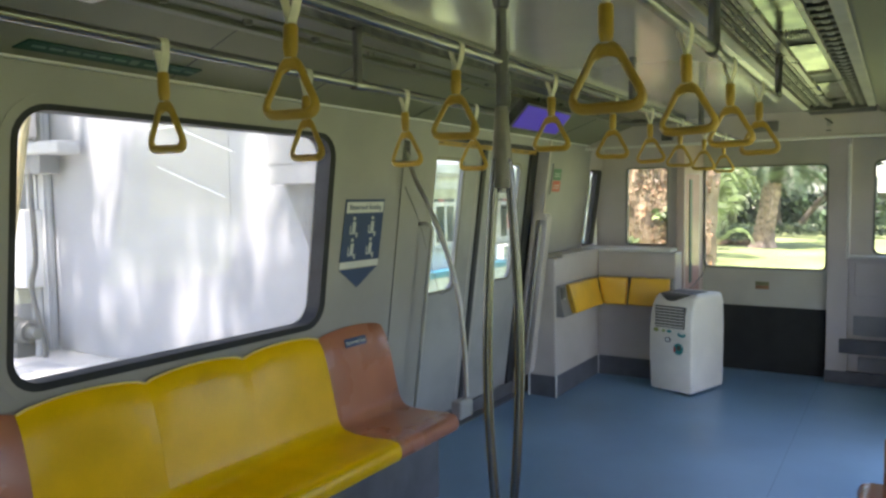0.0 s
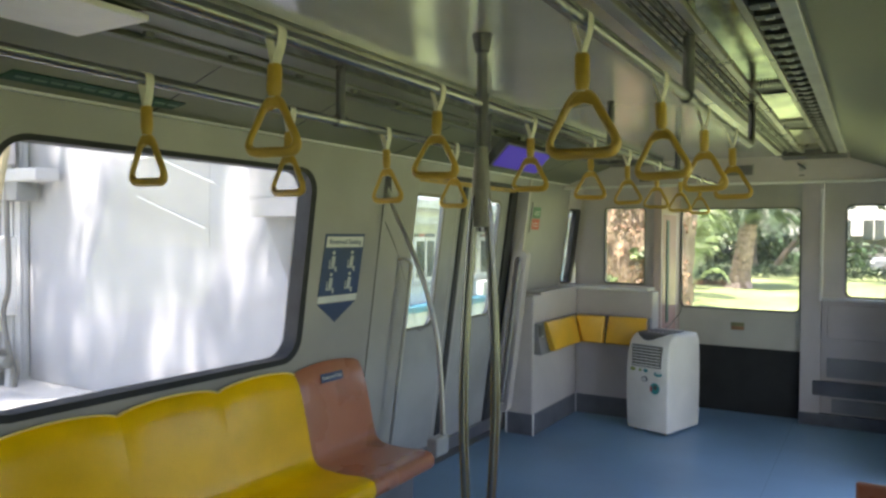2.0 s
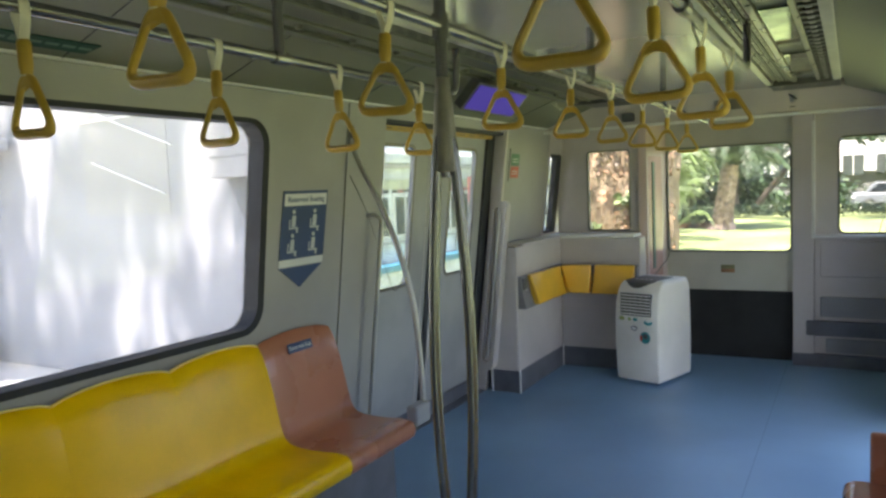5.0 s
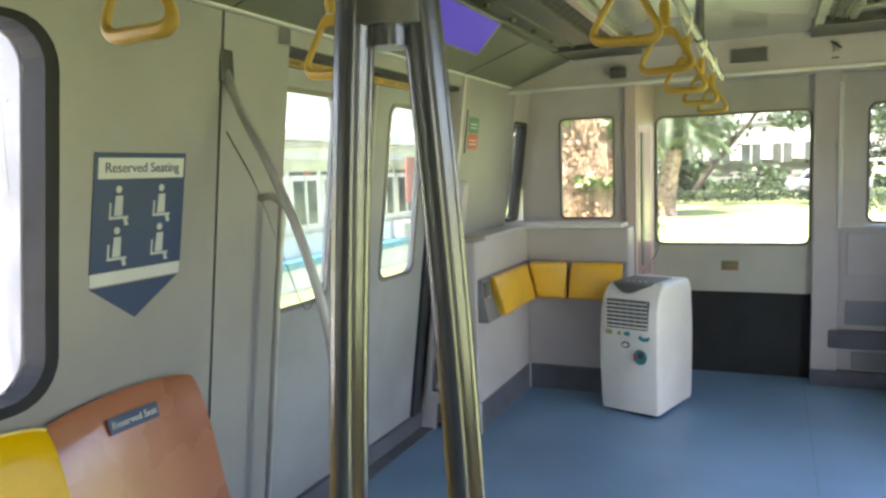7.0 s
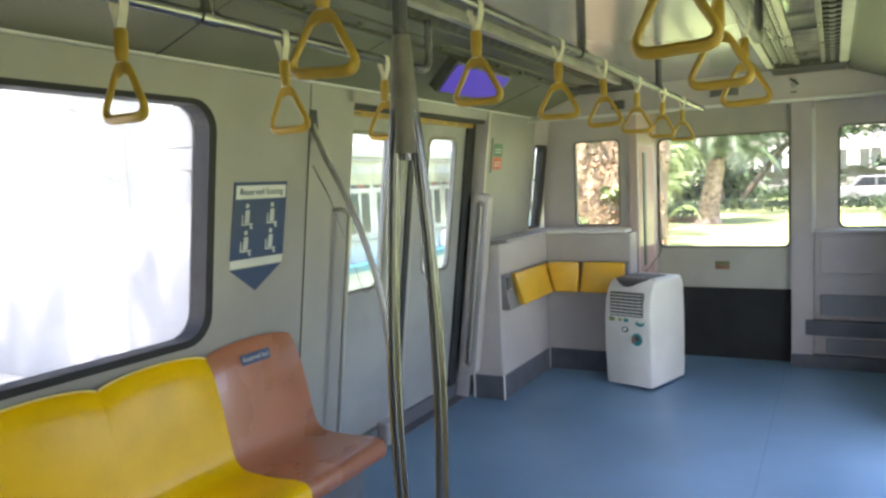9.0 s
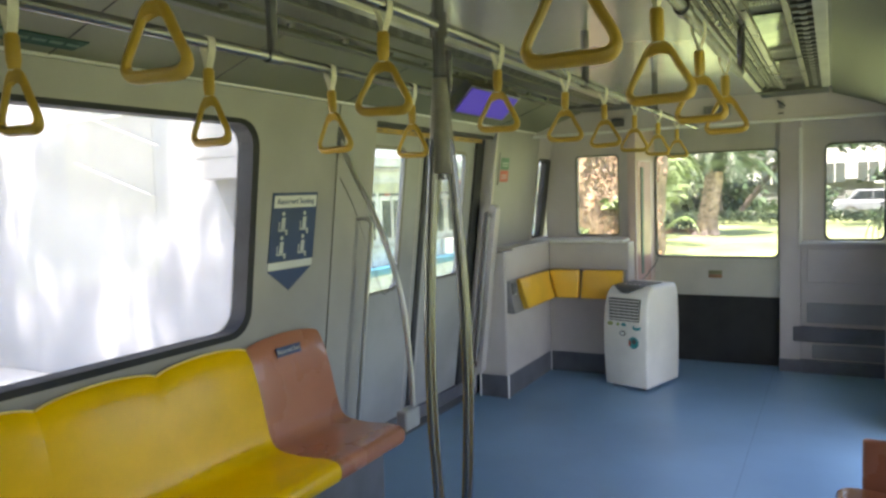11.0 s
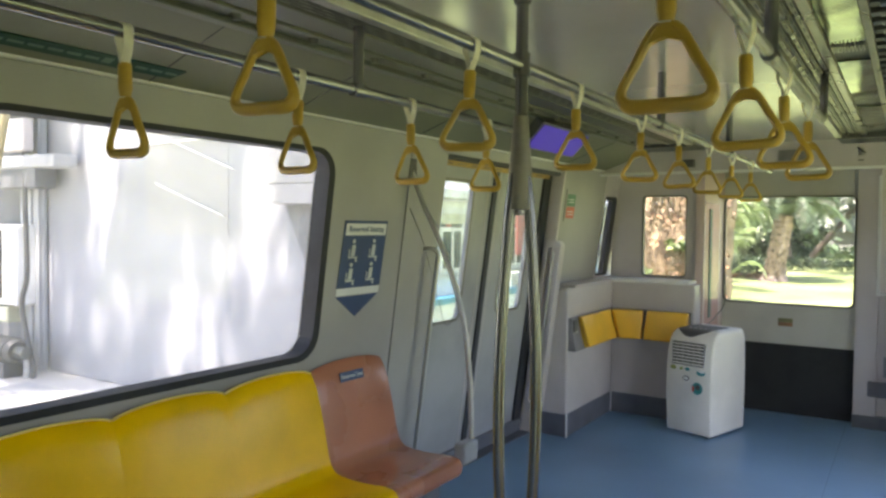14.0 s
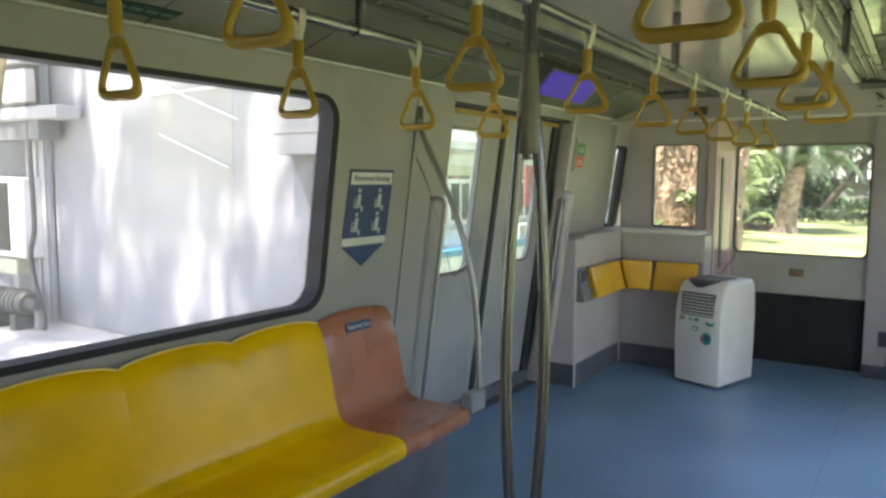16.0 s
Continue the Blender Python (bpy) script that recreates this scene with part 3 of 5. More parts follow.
link("wall_front_6", box(0.655, 1.5, 6.80, 6.98, 0.0, 1.03, 0.01), GREYPANEL, label="grey lower front wall with panels", category="wall", kind="structure")
link("trim_front_ledge", box(0.655, 1.45, 6.78, 6.95, 1.03, 1.048, 0.006), WHITE, label="pale window ledge", category="trim", kind="structure")
link("trim_front_panel", box(0.70, 1.4, 6.788, 6.80, 0.72, 1.0, 0.01), GREYPANEL, label="raised grey panel under the window", category="trim", kind="structure")
link("trim_front_mid", box(0.70, 1.4, 6.79, 6.80, 0.40, 0.56, 0.006), SLATE, label="slate grey panel over the dark band", category="trim", kind="structure")
link("trim_front_low", box(0.74, 1.4, 6.786, 6.80, 0.11, 0.225, 0.006), SLATE, label="slate grey panel under the dark band", category="trim", kind="structure")
link("trim_front_band", box(0.60, 1.4, 6.75, 6.80, 0.25, 0.37, 0.01), SKIRT, label="dark recessed band low on the front wall", category="trim", kind="structure")
link("baseboard_front", box(0.5, 1.45, 6.74, 6.80, 0.0, 0.10), SKIRT, label="dark grey skirting", category="baseboard", kind="structure")


# ---- fittings of the ceiling ----
def light_tray(s):
    word = "left" if s < 0 else "right"
    tray = empty("lamp_tray", "open lamp tray of dull metal with slots and mirror reflectors", "light fitting", group="ceiling lamp trays")
    sx = lambda a, b: (min(s * a, s * b), max(s * a, s * b))
    # Left tray gets darker metal than the right one.
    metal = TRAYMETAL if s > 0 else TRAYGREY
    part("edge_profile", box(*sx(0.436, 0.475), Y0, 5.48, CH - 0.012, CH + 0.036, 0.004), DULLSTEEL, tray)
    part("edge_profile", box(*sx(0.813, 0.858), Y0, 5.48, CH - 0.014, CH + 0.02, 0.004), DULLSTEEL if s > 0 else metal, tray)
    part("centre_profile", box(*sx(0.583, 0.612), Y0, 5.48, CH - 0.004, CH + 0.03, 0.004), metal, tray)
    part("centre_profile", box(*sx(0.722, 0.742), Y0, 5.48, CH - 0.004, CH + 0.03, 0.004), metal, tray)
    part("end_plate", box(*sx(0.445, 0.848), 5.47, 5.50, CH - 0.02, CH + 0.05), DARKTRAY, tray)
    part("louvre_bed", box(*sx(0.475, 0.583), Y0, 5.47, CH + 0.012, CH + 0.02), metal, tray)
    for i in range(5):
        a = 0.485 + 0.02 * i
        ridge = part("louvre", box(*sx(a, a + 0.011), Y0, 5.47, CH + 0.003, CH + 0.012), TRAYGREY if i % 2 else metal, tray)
        bm = bmesh.new()
        for j in range(52):
            y = 0.55 + j * 0.094 + 0.03 * (i % 3)
            box(*sx(a + 0.003, a + 0.008), y, y + 0.052, CH + 0.0022, CH + 0.003, bm=bm)
        link("perforation", bm, GASKET, ridge, "row of narrow dark slots", kind="stuff")
    if s > 0:
        for a, b in ((0.9, 2.92), (3.22, 3.92), (4.35, 5.1)):
            part("reflector", box(*sx(0.616, 0.718), a, b, CH + 0.006, CH + 0.012), MIRROR, tray, "polished reflector plate")
            for i in range(9):
                part("comb_blade", box(*sx(0.620 + i * 0.011, 0.624 + i * 0.011), b + 0.005, b + 0.10, CH - 0.004, CH + 0.016), TRAYMETAL, tray)
        part("bed_plate", box(*sx(0.613, 0.721), 0.9, 5.46, CH + 0.016, CH + 0.022), DARKTRAY, tray)
        for i in range(44):
            y = 0.9 + i * 0.105
            bar = part("slot_bar", box(*sx(0.744, 0.813), y, y + 0.045, CH + 0.004, CH + 0.02), DARKTRAY, tray)
            part("clip", box(*sx(0.768, 0.792), y + 0.010, y + 0.034, CH - 0.002, CH + 0.005, 0.003), DULLSTEEL, bar)
    else:
        part("diffuser", box(*sx(0.585, 0.885), Y0, 1.235, CH - 0.030, CH - 0.0125, 0.004), DIFFUSER, tray, "white lamp diffuser ending in the tray")
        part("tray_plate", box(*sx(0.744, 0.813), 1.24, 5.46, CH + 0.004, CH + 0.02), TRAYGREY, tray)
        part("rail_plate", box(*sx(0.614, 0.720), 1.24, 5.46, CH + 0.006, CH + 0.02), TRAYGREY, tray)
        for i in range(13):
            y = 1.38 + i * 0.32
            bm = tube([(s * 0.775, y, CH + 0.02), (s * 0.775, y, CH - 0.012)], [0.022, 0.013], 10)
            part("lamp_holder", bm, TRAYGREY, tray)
    return tray


for s in (-1, 1):
    light_tray(s)


def ceiling_rail(x, z, y0, y1, brackets, turned, label):
    rail = empty("ceiling_rail", label, "hand rail", group="ceiling rails", at=(x, 0, 0))
    pts = [(0, y0, z), (0, y1 - 0.06, z), (0, y1 - 0.03, z + 0.006), (0, y1 - 0.006, z + 0.03), (0, y1, z + 0.07), (0, y1, CH + 0.04)] if turned else [(0, y0, z), (0, y1, z)]
    part("bar", tube(pts, 0.015, 14), STEEL, rail, smooth=True)
    for y in brackets:
        part("hanger", tube([(0, y, z + 0.01), (0, y, CH + 0.05)], 0.0165, 12), STEEL, rail, smooth=True)
        part("flange", tube([(0, y - 0.028, z), (0, y + 0.028, z)], 0.020, 14), STEEL, rail, smooth=True)
    return rail


RAILS = {"A": (-0.56, 1.935), "B": (0.0, 1.945), "C": (0.56, 1.945)}
ceiling_rail(-0.56, 1.935, -1.8, 3.10, (-0.4, 1.985), True, "steel hand rail over the bench edge")
ceiling_rail(0.0, 1.945, -1.8, 5.92, (0.4, 3.2, 4.5), False, "steel hand rail along the middle of the ceiling")
ceiling_rail(0.56, 1.945, -1.8, 3.40, (-0.4, 2.15), True, "steel hand rail over the other bench edge")


def strap_handle():
    """Hanging strap: webbing loop round the rail, sleeve, triangular grip. Origin on the rail's axis."""
    h = empty("strap_handle", "yellow plastic triangular strap handle on a cream webbing loop", "strap handle", group="strap handles")
    bm = bmesh.new()
    loop = [(0.0175 * math.cos(a), 0, 0.0175 * math.sin(a)) for a in [radians(v) for v in range(-10, 191, 20)]]
    loop = [(0.002, 0, -0.076), (0.005, 0, -0.060), (0.0125, 0, -0.038), (0.017, 0, -0.018)] + loop + [(-0.0165, 0, -0.018), (-0.0095, 0, -0.038), (-0.004, 0, -0.060), (-0.002, 0, -0.076)]
    w = 0.0105
    for a, b in zip(loop, loop[1:]):
        q = [bm.verts.new((p[0] + sy * 0.0015, sy * w, p[2])) for p in (a, b) for sy in (-1, 1)]
        bm.faces.new((q[0], q[1], q[3], q[2]))
    bmesh.ops.remove_doubles(bm, verts=bm.verts[:], dist=1e-5)
    bmesh.ops.solidify(bm, geom=bm.faces[:], thickness=0.0022)
    part("webbing", bm, STRAP, h)
    bm = tube([(0, 0, -0.066), (0, 0, -0.072), (0, 0, -0.12), (0, 0, -0.138)], [0.011, 0.0145, 0.0145, 0.011], 10, flat=0.8)
    part("sleeve", bm, RING, h, smooth=True)
    ctrl = [(0.0, -0.142), (0.018, -0.150), (0.042, -0.195), (0.061, -0.232), (0.058, -0.250), (0.042, -0.257), (0.0, -0.257), (-0.042, -0.257), (-0.058, -0.250), (-0.061, -0.232), (-0.042, -0.195), (-0.018, -0.150)]
    pts = []
    n = len(ctrl)
    for i in range(n):
        p0, p1, p2, p3 = [Vector((ctrl[(i + k) % n][0], 0, ctrl[(i + k) % n][1])) for k in (-1, 0, 1, 2)]
        for k in range(3):
            t = k / 3
            pts.append(0.5 * (2 * p1 + (p2 - p0) * t + (2 * p0 - 5 * p1 + 4 * p2 - p3) * t * t + (3 * p1 - p0 - 3 * p2 + p3) * t ** 3))
    rad = [0.0085 + 0.004 * max(0, min(1, (-p.z - 0.235) / 0.02)) for p in pts]
    part("grip", tube(pts, rad, 9, closed=True, flat=0.85), RING, h, smooth=True)
    # solid web that fills the apex of the grip, and the pale seam under the sleeve
    web = [(-0.011, -0.137), (0.011, -0.137), (0.020, -0.150), (0.031, -0.174), (0.023, -0.168), (0.012, -0.160), (0.0, -0.157), (-0.012, -0.160), (-0.023, -0.168), (-0.031, -0.174), (-0.020, -0.150)]
    bm = plate(web, -0.0072, 0.0072, lambda u, v, w: (u, w, v))
    bmesh.ops.bevel(bm, geom=[e for e in bm.edges if abs(e.verts[0].co.y - e.verts[1].co.y) < 1e-6], offset=0.003, segments=2, affect="EDGES", profile=0.5)
    part("web", bm, RING, h, smooth=True)
    part("seam", tube([(0, 0, -0.1375), (0, 0, -0.1395)], 0.0123, 12, flat=0.8), STRAP, h, "pale seam")
    return h


straps = [("A", y) for y in (1.205, 1.73, 2.256, 2.78)] + [("B", y) for y in (1.075, 1.70, 2.323, 2.947, 3.46, 4.03, 4.59, 5.15)] + [("C", y) for y in (1.27, 1.83, 2.37, 2.90)]
first = strap_handle()
for i, (r, y) in enumerate(straps):
    x, z = RAILS[r]
    m = pose(x, y, z, random.uniform(-3, 3), random.uniform(-2, 2), random.uniform(-7, 7)) @ Matrix.Diagonal((1, 1, {"A": 1.0, "B": 0.91, "C": 0.95}[r], 1))
    if i == 0:
        first.matrix_basis = m
    else:
        copy_thing(first, m)

# ---- the double pole ----
POLE = (0.0, 1.955)
pole = empty("grab_pole", "steel grab pole that splits into two bowed bars", "grab pole", at=(POLE[0], POLE[1], 0))
part("upper_bar", tube([(0, 0, CH + 0.03), (0, 0, 1.56)], 0.016, 16), STEEL, pole, smooth=True)
part("flange", tube([(0, 0, CH + 0.032), (0, 0, CH + 0.024), (0, 0, CH - 0.02), (0, 0, CH - 0.022)], [0.031, 0.030, 0.0215, 0.017], 18), STEEL, pole, smooth=True)
part("rail_clamp", tube([(0, 0, 1.975), (0, 0, 1.915)], 0.022, 16), STEEL, pole, smooth=True)
sep = Vector((0.9, 0.44, 0)).normalized()
for s in (-1, 1):
    prof = [(0.002, 1.80), (0.010, 1.70), (0.025, 1.57), (0.042, 1.30), (0.048, 1.10), (0.046, 0.92), (0.038, 0.75), (0.026, 0.58), (0.019, 0.40), (0.017, 0.0)]
    part("bowed_bar", tube(spline([tuple(sep * s * d) [:2] + (z,) for d, z in prof], 8), 0.0148, 24), STEEL, pole, smooth=True)
bm = bmesh.new()
hub = [(0.0185, 1.815), (0.0275, 1.70), (0.0385, 1.575)]
rings = []
for d, z in hub:
    rings.append([bm.verts.new(tuple(sep * (d * math.cos(t)) + Vector((-sep.y, sep.x, 0)) * (0.0185 * math.sin(t)))[:2] + (z,)) for t in [2 * math.pi * k / 18 for k in range(18)]])
for a, b in zip(rings, rings[1:]):
    for k in range(18):
        bm.faces.new((a[k], a[(k + 1) % 18], b[(k + 1) % 18], b[k]))
bm.faces.new(rings[0])
bm.faces.new(rings[-1][::-1])
part("joint_cover", bm, POLEJOINT, pole, "dull metal cover over the split", smooth=True)
part("base_flange", tube([(0, 0, 0.0), (0, 0, 0.012), (0, 0, 0.02)], [0.05, 0.05, 0.03], 18), STEEL, pole, smooth=True)


# ---- benches ----
def seat_shell(y0, y1, s):
    """One moulded seat of the bench: a scalloped back that curves into the seat and its front lip."""
    bm = bmesh.new()
    prof = [(1.404, 0.872), (1.392, 0.877), (1.379, 0.874), (1.345, 0.815), (1.312, 0.70), (1.282, 0.57), (1.262, 0.495), (1.236, 0.458), (1.19, 0.443), (1.11, 0.438), (1.04, 0.440), (0.965, 0.445), (0.915, 0.437), (0.895, 0.415), (0.893, 0.385), (0.905, 0.36)]
    prof = [(p[0], p[2]) for p in spline([(x, 0, z) for x, z in prof], 3)]
    nu = 14
    grid = []
    for i in range(nu + 1):
        u = i / nu
        y = y0 + (y1 - y0) * u
        c = 1 - (2 * u - 1) ** 2
        row = []
        for k, (x, z) in enumerate(prof):
            back = max(0.0, min(1.0, (z - 0.5) / 0.35))
            lift = 0.030 * back * c ** 0.7 - 0.008 * back
            dish = 0.004 * c * (1 if z > 0.47 else 0)
            sag = 0.004 * c if z < 0.46 and x > 0.93 else 0.0
            row.append(bm.verts.new((s * (x + dish * (0.4 + 0.6 * (1 - back))), y, z + lift - sag)))
        grid.append(row)
    for i in range(nu):
        for k in range(len(prof) - 1):
            bm.faces.new((grid[i][k], grid[i + 1][k], grid[i + 1][k + 1], grid[i][k + 1]))
    bmesh.ops.recalc_face_normals(bm, faces=bm.faces[:])
    bmesh.ops.solidify(bm, geom=bm.faces[:], thickness=0.012)
    return bm


SEAT_Y = [0.722, 1.228, 1.708, 2.190, 2.672, 3.178]
for s in (-1, 1):
    bench = empty("bench", "moulded bench of three yellow seats between terracotta end seats", "bench", group="side benches")
    for k in range(5):
        end = k in (0, 4)
        sh = part("seat", seat_shell(SEAT_Y[k] + 0.0001, SEAT_Y[k + 1] - 0.0001, s), BROWN if end else YELLOW, bench, "terracotta reserved end seat" if end else "yellow moulded seat", smooth=True)
        if not end:
            line = []
            for i in range(15):
                c = 1 - (i / 7 - 1) ** 2
                line.append((s * 1.3785, SEAT_Y[k] + 0.003 + (SEAT_Y[k + 1] - SEAT_Y[k] - 0.006) * i / 14, 0.879 + 0.030 * c ** 0.7 - 0.008))
            part("rim", tube(line, 0.0042, 7), EDGEGLINT, sh, "pale top edge, coloured for the light it catches", smooth=True)
        if k == 4 or k == 0:
            m = Matrix.Translation((s * 1.338, (SEAT_Y[k] + SEAT_Y[k + 1]) / 2 - 0.02, 0.828)) @ on_wall(s, 0, 0, 0).to_3x3().to_4x4()
            m = m @ pose(0, 0, 0, -20, 0, 0)
            pl = part("label_plate", plate(rounded(-0.085, 0.085, -0.022, 0.022, 0.003, 2), 0, 0.002, lambda u, v, w: (u, v, w)), BLUE, sh, "dark blue reserved seat label")
            pl.matrix_basis = m
            text("label_text", "Reserved Seat", 0.027, SIGNWHITE, sh, m @ pose(0, 0, 0.003))
    part("base_panel", box(min(s * 1.0, s * 1.03), max(s * 1.0, s * 1.03), 0.75, 3.15, 0.0, 0.40), SKIRT, bench, "dark panel under the seats")
    part("base_end", box(min(s * 1.03, s * 1.44), max(s * 1.03, s * 1.44), 3.12, 3.15, 0.0, 0.40), SKIRT, bench)
    part("base_end", box(min(s * 1.03, s * 1.44), max(s * 1.03, s * 1.44), 0.75, 0.78, 0.0, 0.40), SKIRT, bench)
    part("seat_beam", box(min(s * 0.96, s * 1.36), max(s * 0.96, s * 1.36), 0.74, 3.16, 0.375, 0.405), SKIRT, bench)
# Flat board stands in for the right bench's end seat shell.
link("bench_end_board", box(0.977, 1.40, 3.20, 3.23, 0.0, 0.615, 0.012), BROWN, label="terracotta board standing in for the bench's end seat shell", category="board")

# bent rail from wall to bench end
for s in (-1,):
    r = empty("bench_rail", "bent steel rail from the wall down to the bench end", "hand rail")
    pts = spline([(s * x, 3.31, z) for x, z in ((1.30, 1.83), (1.225, 1.657), (1.156, 1.533), (1.067, 1.349), (1.011, 1.198), (0.965, 1.033), (0.944, 0.883), (0.931, 0.733), (0.925, 0.612), (0.922, 0.46))], 5)
    part("bar", tube(pts, 0.0145, 12), SATIN, r, smooth=True)
    part("foot_bracket", box(min(s * 0.895, s * 0.955), max(s * 0.895, s * 0.955), 3.20, 3.335, 0.40, 0.50, 0.012), DOORM, r, "pale grey moulded bracket")
    part("wall_plate", box(min(s * 1.275, s * 1.31), max(s * 1.275, s * 1.31), 3.28, 3.34, 1.77, 1.87, 0.006), STEEL, r)

# hooked rail on the door post
r = empty("door_post_rail", "thin steel rail hooked into the door post", "hand rail")
hook = [side(-1)(y, z, w) for y, z, w in ((3.50, 1.405, 0.0), (3.515, 1.408, -0.04), (3.528, 1.385, -0.07), (3.53, 1.33, -0.075), (3.53, 0.9, -0.075), (3.53, 0.45, -0.075), (3.53, 0.22, -0.07), (3.525, 0.17, -0.04), (3.51, 0.165, 0.0))]
part("bar", tube(spline(hook, 6), 0.012, 12), SATIN, r, smooth=True)
r = empty("pull_cord", "thin dark cord hanging slack across the door", "cord")
part("cord", tube(spline([(-1.305, 3.32, 1.62), (-1.33, 3.47, 1.46), (-1.352, 3.58, 1.30), (-1.375, 3.70, 1.12), (-1.385, 3.80, 0.965), (-1.375, 3.87, 1.0)], 5), 0.0018, 6), GASKET, r)

# recessed grab handle on the far door post
g = empty("recessed_grab_handle", "thin steel grab handle in a white moulded recess", "grab handle")
put = lambda u, v, w: side(-1)(5.135 + w, v, u)
part("housing", frame_mesh(rounded(-0.080, 0.042, 0.17, 1.43, 0.045), rounded(-0.056, 0.018, 0.235, 1.385, 0.03), 0.0, 0.078, put), GREYPANEL, g, "pale moulded housing", smooth=True)
part("recess_back", plate(rounded(-0.062, 0.020, 0.232, 1.388, 0.03), 0.045, 0.06, put), GREYPANEL, g)
hp = [put(u - 0.018, v, w) for u, v, w in ((0.016, 1.345, 0.03), (0.004, 1.352, 0.004), (-0.012, 1.335, -0.008), (-0.016, 1.29, -0.010), (-0.016, 0.8, -0.010), (-0.016, 0.33, -0.010), (-0.012, 0.285, -0.008), (0.004, 0.268, 0.004), (0.016, 0.275, 0.03))]
part("bar", tube(spline(hp, 4), 0.008, 10), SATIN, g, smooth=True)



# ---- signs and small fittings ----
def flat_on_wall(name, outline, w0, w1, material, parent, label=""):
    return part(name, plate(outline, w0, w1, side(-1)), material, parent, label)


sg = empty("reserved_seating_sign", "dark blue reserved seating sign with white pictograms on the wall", "sign")
flat_on_wall("board", [(2.815, 1.237), (3.135, 1.237), (3.148, 1.552), (2.829, 1.552)], -0.003, 0.0, BLUE, sg)
flat_on_wall("title_field", [(2.838, 1.483), (3.137, 1.483), (3.139, 1.538), (2.840, 1.538)], -0.0045, -0.003, SIGNWHITE, sg, "white title field")
text("title", "Reserved Seating", 0.038, BLUE, sg, on_wall(-1, 2.989, 1.511, -0.0052))
flat_on_wall("pale_band", [(2.815, 1.202), (3.130, 1.202), (3.133, 1.235), (2.815, 1.235)], -0.003, 0.0, SIGNWHITE, sg, "white band")
flat_on_wall("arrow", [(2.968, 1.097), (3.126, 1.198), (2.815, 1.198)], -0.003, 0.0, BLUE, sg, "blue triangle pointing down")
for cy, cz in ((2.905, 1.41), (3.055, 1.41), (2.90, 1.30), (3.05, 1.30)):
    # plain seat pictograms: a disc over bars
    flat_on_wall("pictogram_disc", [(cy + 0.010 * math.cos(a), cz + 0.045 + 0.010 * math.sin(a)) for a in [2 * math.pi * k / 10 for k in range(10)]], -0.0048, -0.003, PICTOWHITE, sg)
    flat_on_wall("pictogram_bar", [(cy - 0.016, cz - 0.025), (cy + 0.012, cz - 0.025), (cy + 0.014, cz + 0.028), (cy - 0.010, cz + 0.028)], -0.0048, -0.003, PICTOWHITE, sg)
    flat_on_wall("pictogram_bar", [(cy - 0.028, cz - 0.034), (cy + 0.032, cz - 0.034), (cy + 0.032, cz - 0.027), (cy - 0.028, cz - 0.027)], -0.0048, -0.003, PICTOWHITE, sg)
    flat_on_wall("pictogram_bar", [(cy - 0.032, cz - 0.034), (cy - 0.026, cz - 0.034), (cy - 0.024, cz + 0.01), (cy - 0.030, cz + 0.01)], -0.0048, -0.003, PICTOWHITE, sg)
    flat_on_wall("pictogram_bar", [(cy + 0.020, cz - 0.052), (cy + 0.032, cz - 0.052), (cy + 0.026, cz - 0.027), (cy + 0.014, cz - 0.027)], -0.0048, -0.003, PICTOWHITE, sg)

eb = empty("emergency_box", "small wall box with a green and red notice", "emergency box")
flat_on_wall("box_body", [(5.29, 1.575), (5.475, 1.575), (5.475, 1.81), (5.29, 1.81)], -0.008, 0.0, PANEL, eb)
flat_on_wall("notice_green", [(5.31, 1.687), (5.46, 1.687), (5.46, 1.775), (5.31, 1.775)], -0.0095, -0.008, mat("notice_green", (0.11, 0.25, 0.16), 0.5, var=0.1), eb, "green upper field")
flat_on_wall("notice_red", [(5.31, 1.598), (5.46, 1.598), (5.46, 1.682), (5.31, 1.682)], -0.0095, -0.008, mat("notice_red", (0.62, 0.15, 0.11), 0.5, var=0.1), eb, "red lower field")
for z in (1.713, 1.733, 1.623, 1.643):
    flat_on_wall("print_bar", [(5.335, z), (5.435, z), (5.435, z + 0.006), (5.335, z + 0.006)], -0.0105, -0.0095, SIGNWHITE, eb)

PALEGREEN = mat("pale_green", (0.08, 0.16, 0.115), 0.5)
# long green notice on the cove
slope = Vector((-(SB[0] - SW), 0, SB[1] - CH)).normalized()
gs = empty("cove_notice", "long green notice strip with pale print on the cove", "sign")
cn = Vector((0.14, 0, -0.412)).normalized()
putc = lambda u, v, w: tuple(Vector((-1.262, u, 1.98)) - slope * v + cn * w)
part("board", plate([(1.18, 0.070), (1.80, 0.070), (1.82, 0.128), (1.20, 0.128)], -0.004, 0.003, putc), GREEN, gs)
for i in range(11):
    u = 1.22 + i * 0.054
    if i == 6:
        part("print_field", plate([(u, 0.088), (u + 0.03, 0.088), (u + 0.03, 0.118), (u, 0.118)], 0.003, 0.0045, putc), PALEGREEN, gs)
    else:
        part("print_bar", plate([(u, 0.095), (u + 0.042, 0.095), (u + 0.042, 0.108), (u, 0.108)], 0.003, 0.0045, putc), PALEGREEN, gs)

# display screen over the door
tv = empty("display_screen", "purple lit display screen in a dark housing over the door", "screen")
def putv(u, v, w):
    return (-0.852 + 0.102 * v + 0.725 * w, u, 1.950 + 0.1075 * v - 0.689 * w)
part("housing", plate(rounded(3.70, 4.36, -0.08, 1.1, 0.02, 3), -0.05, 0.0, putv), DARKTRAY, tv)
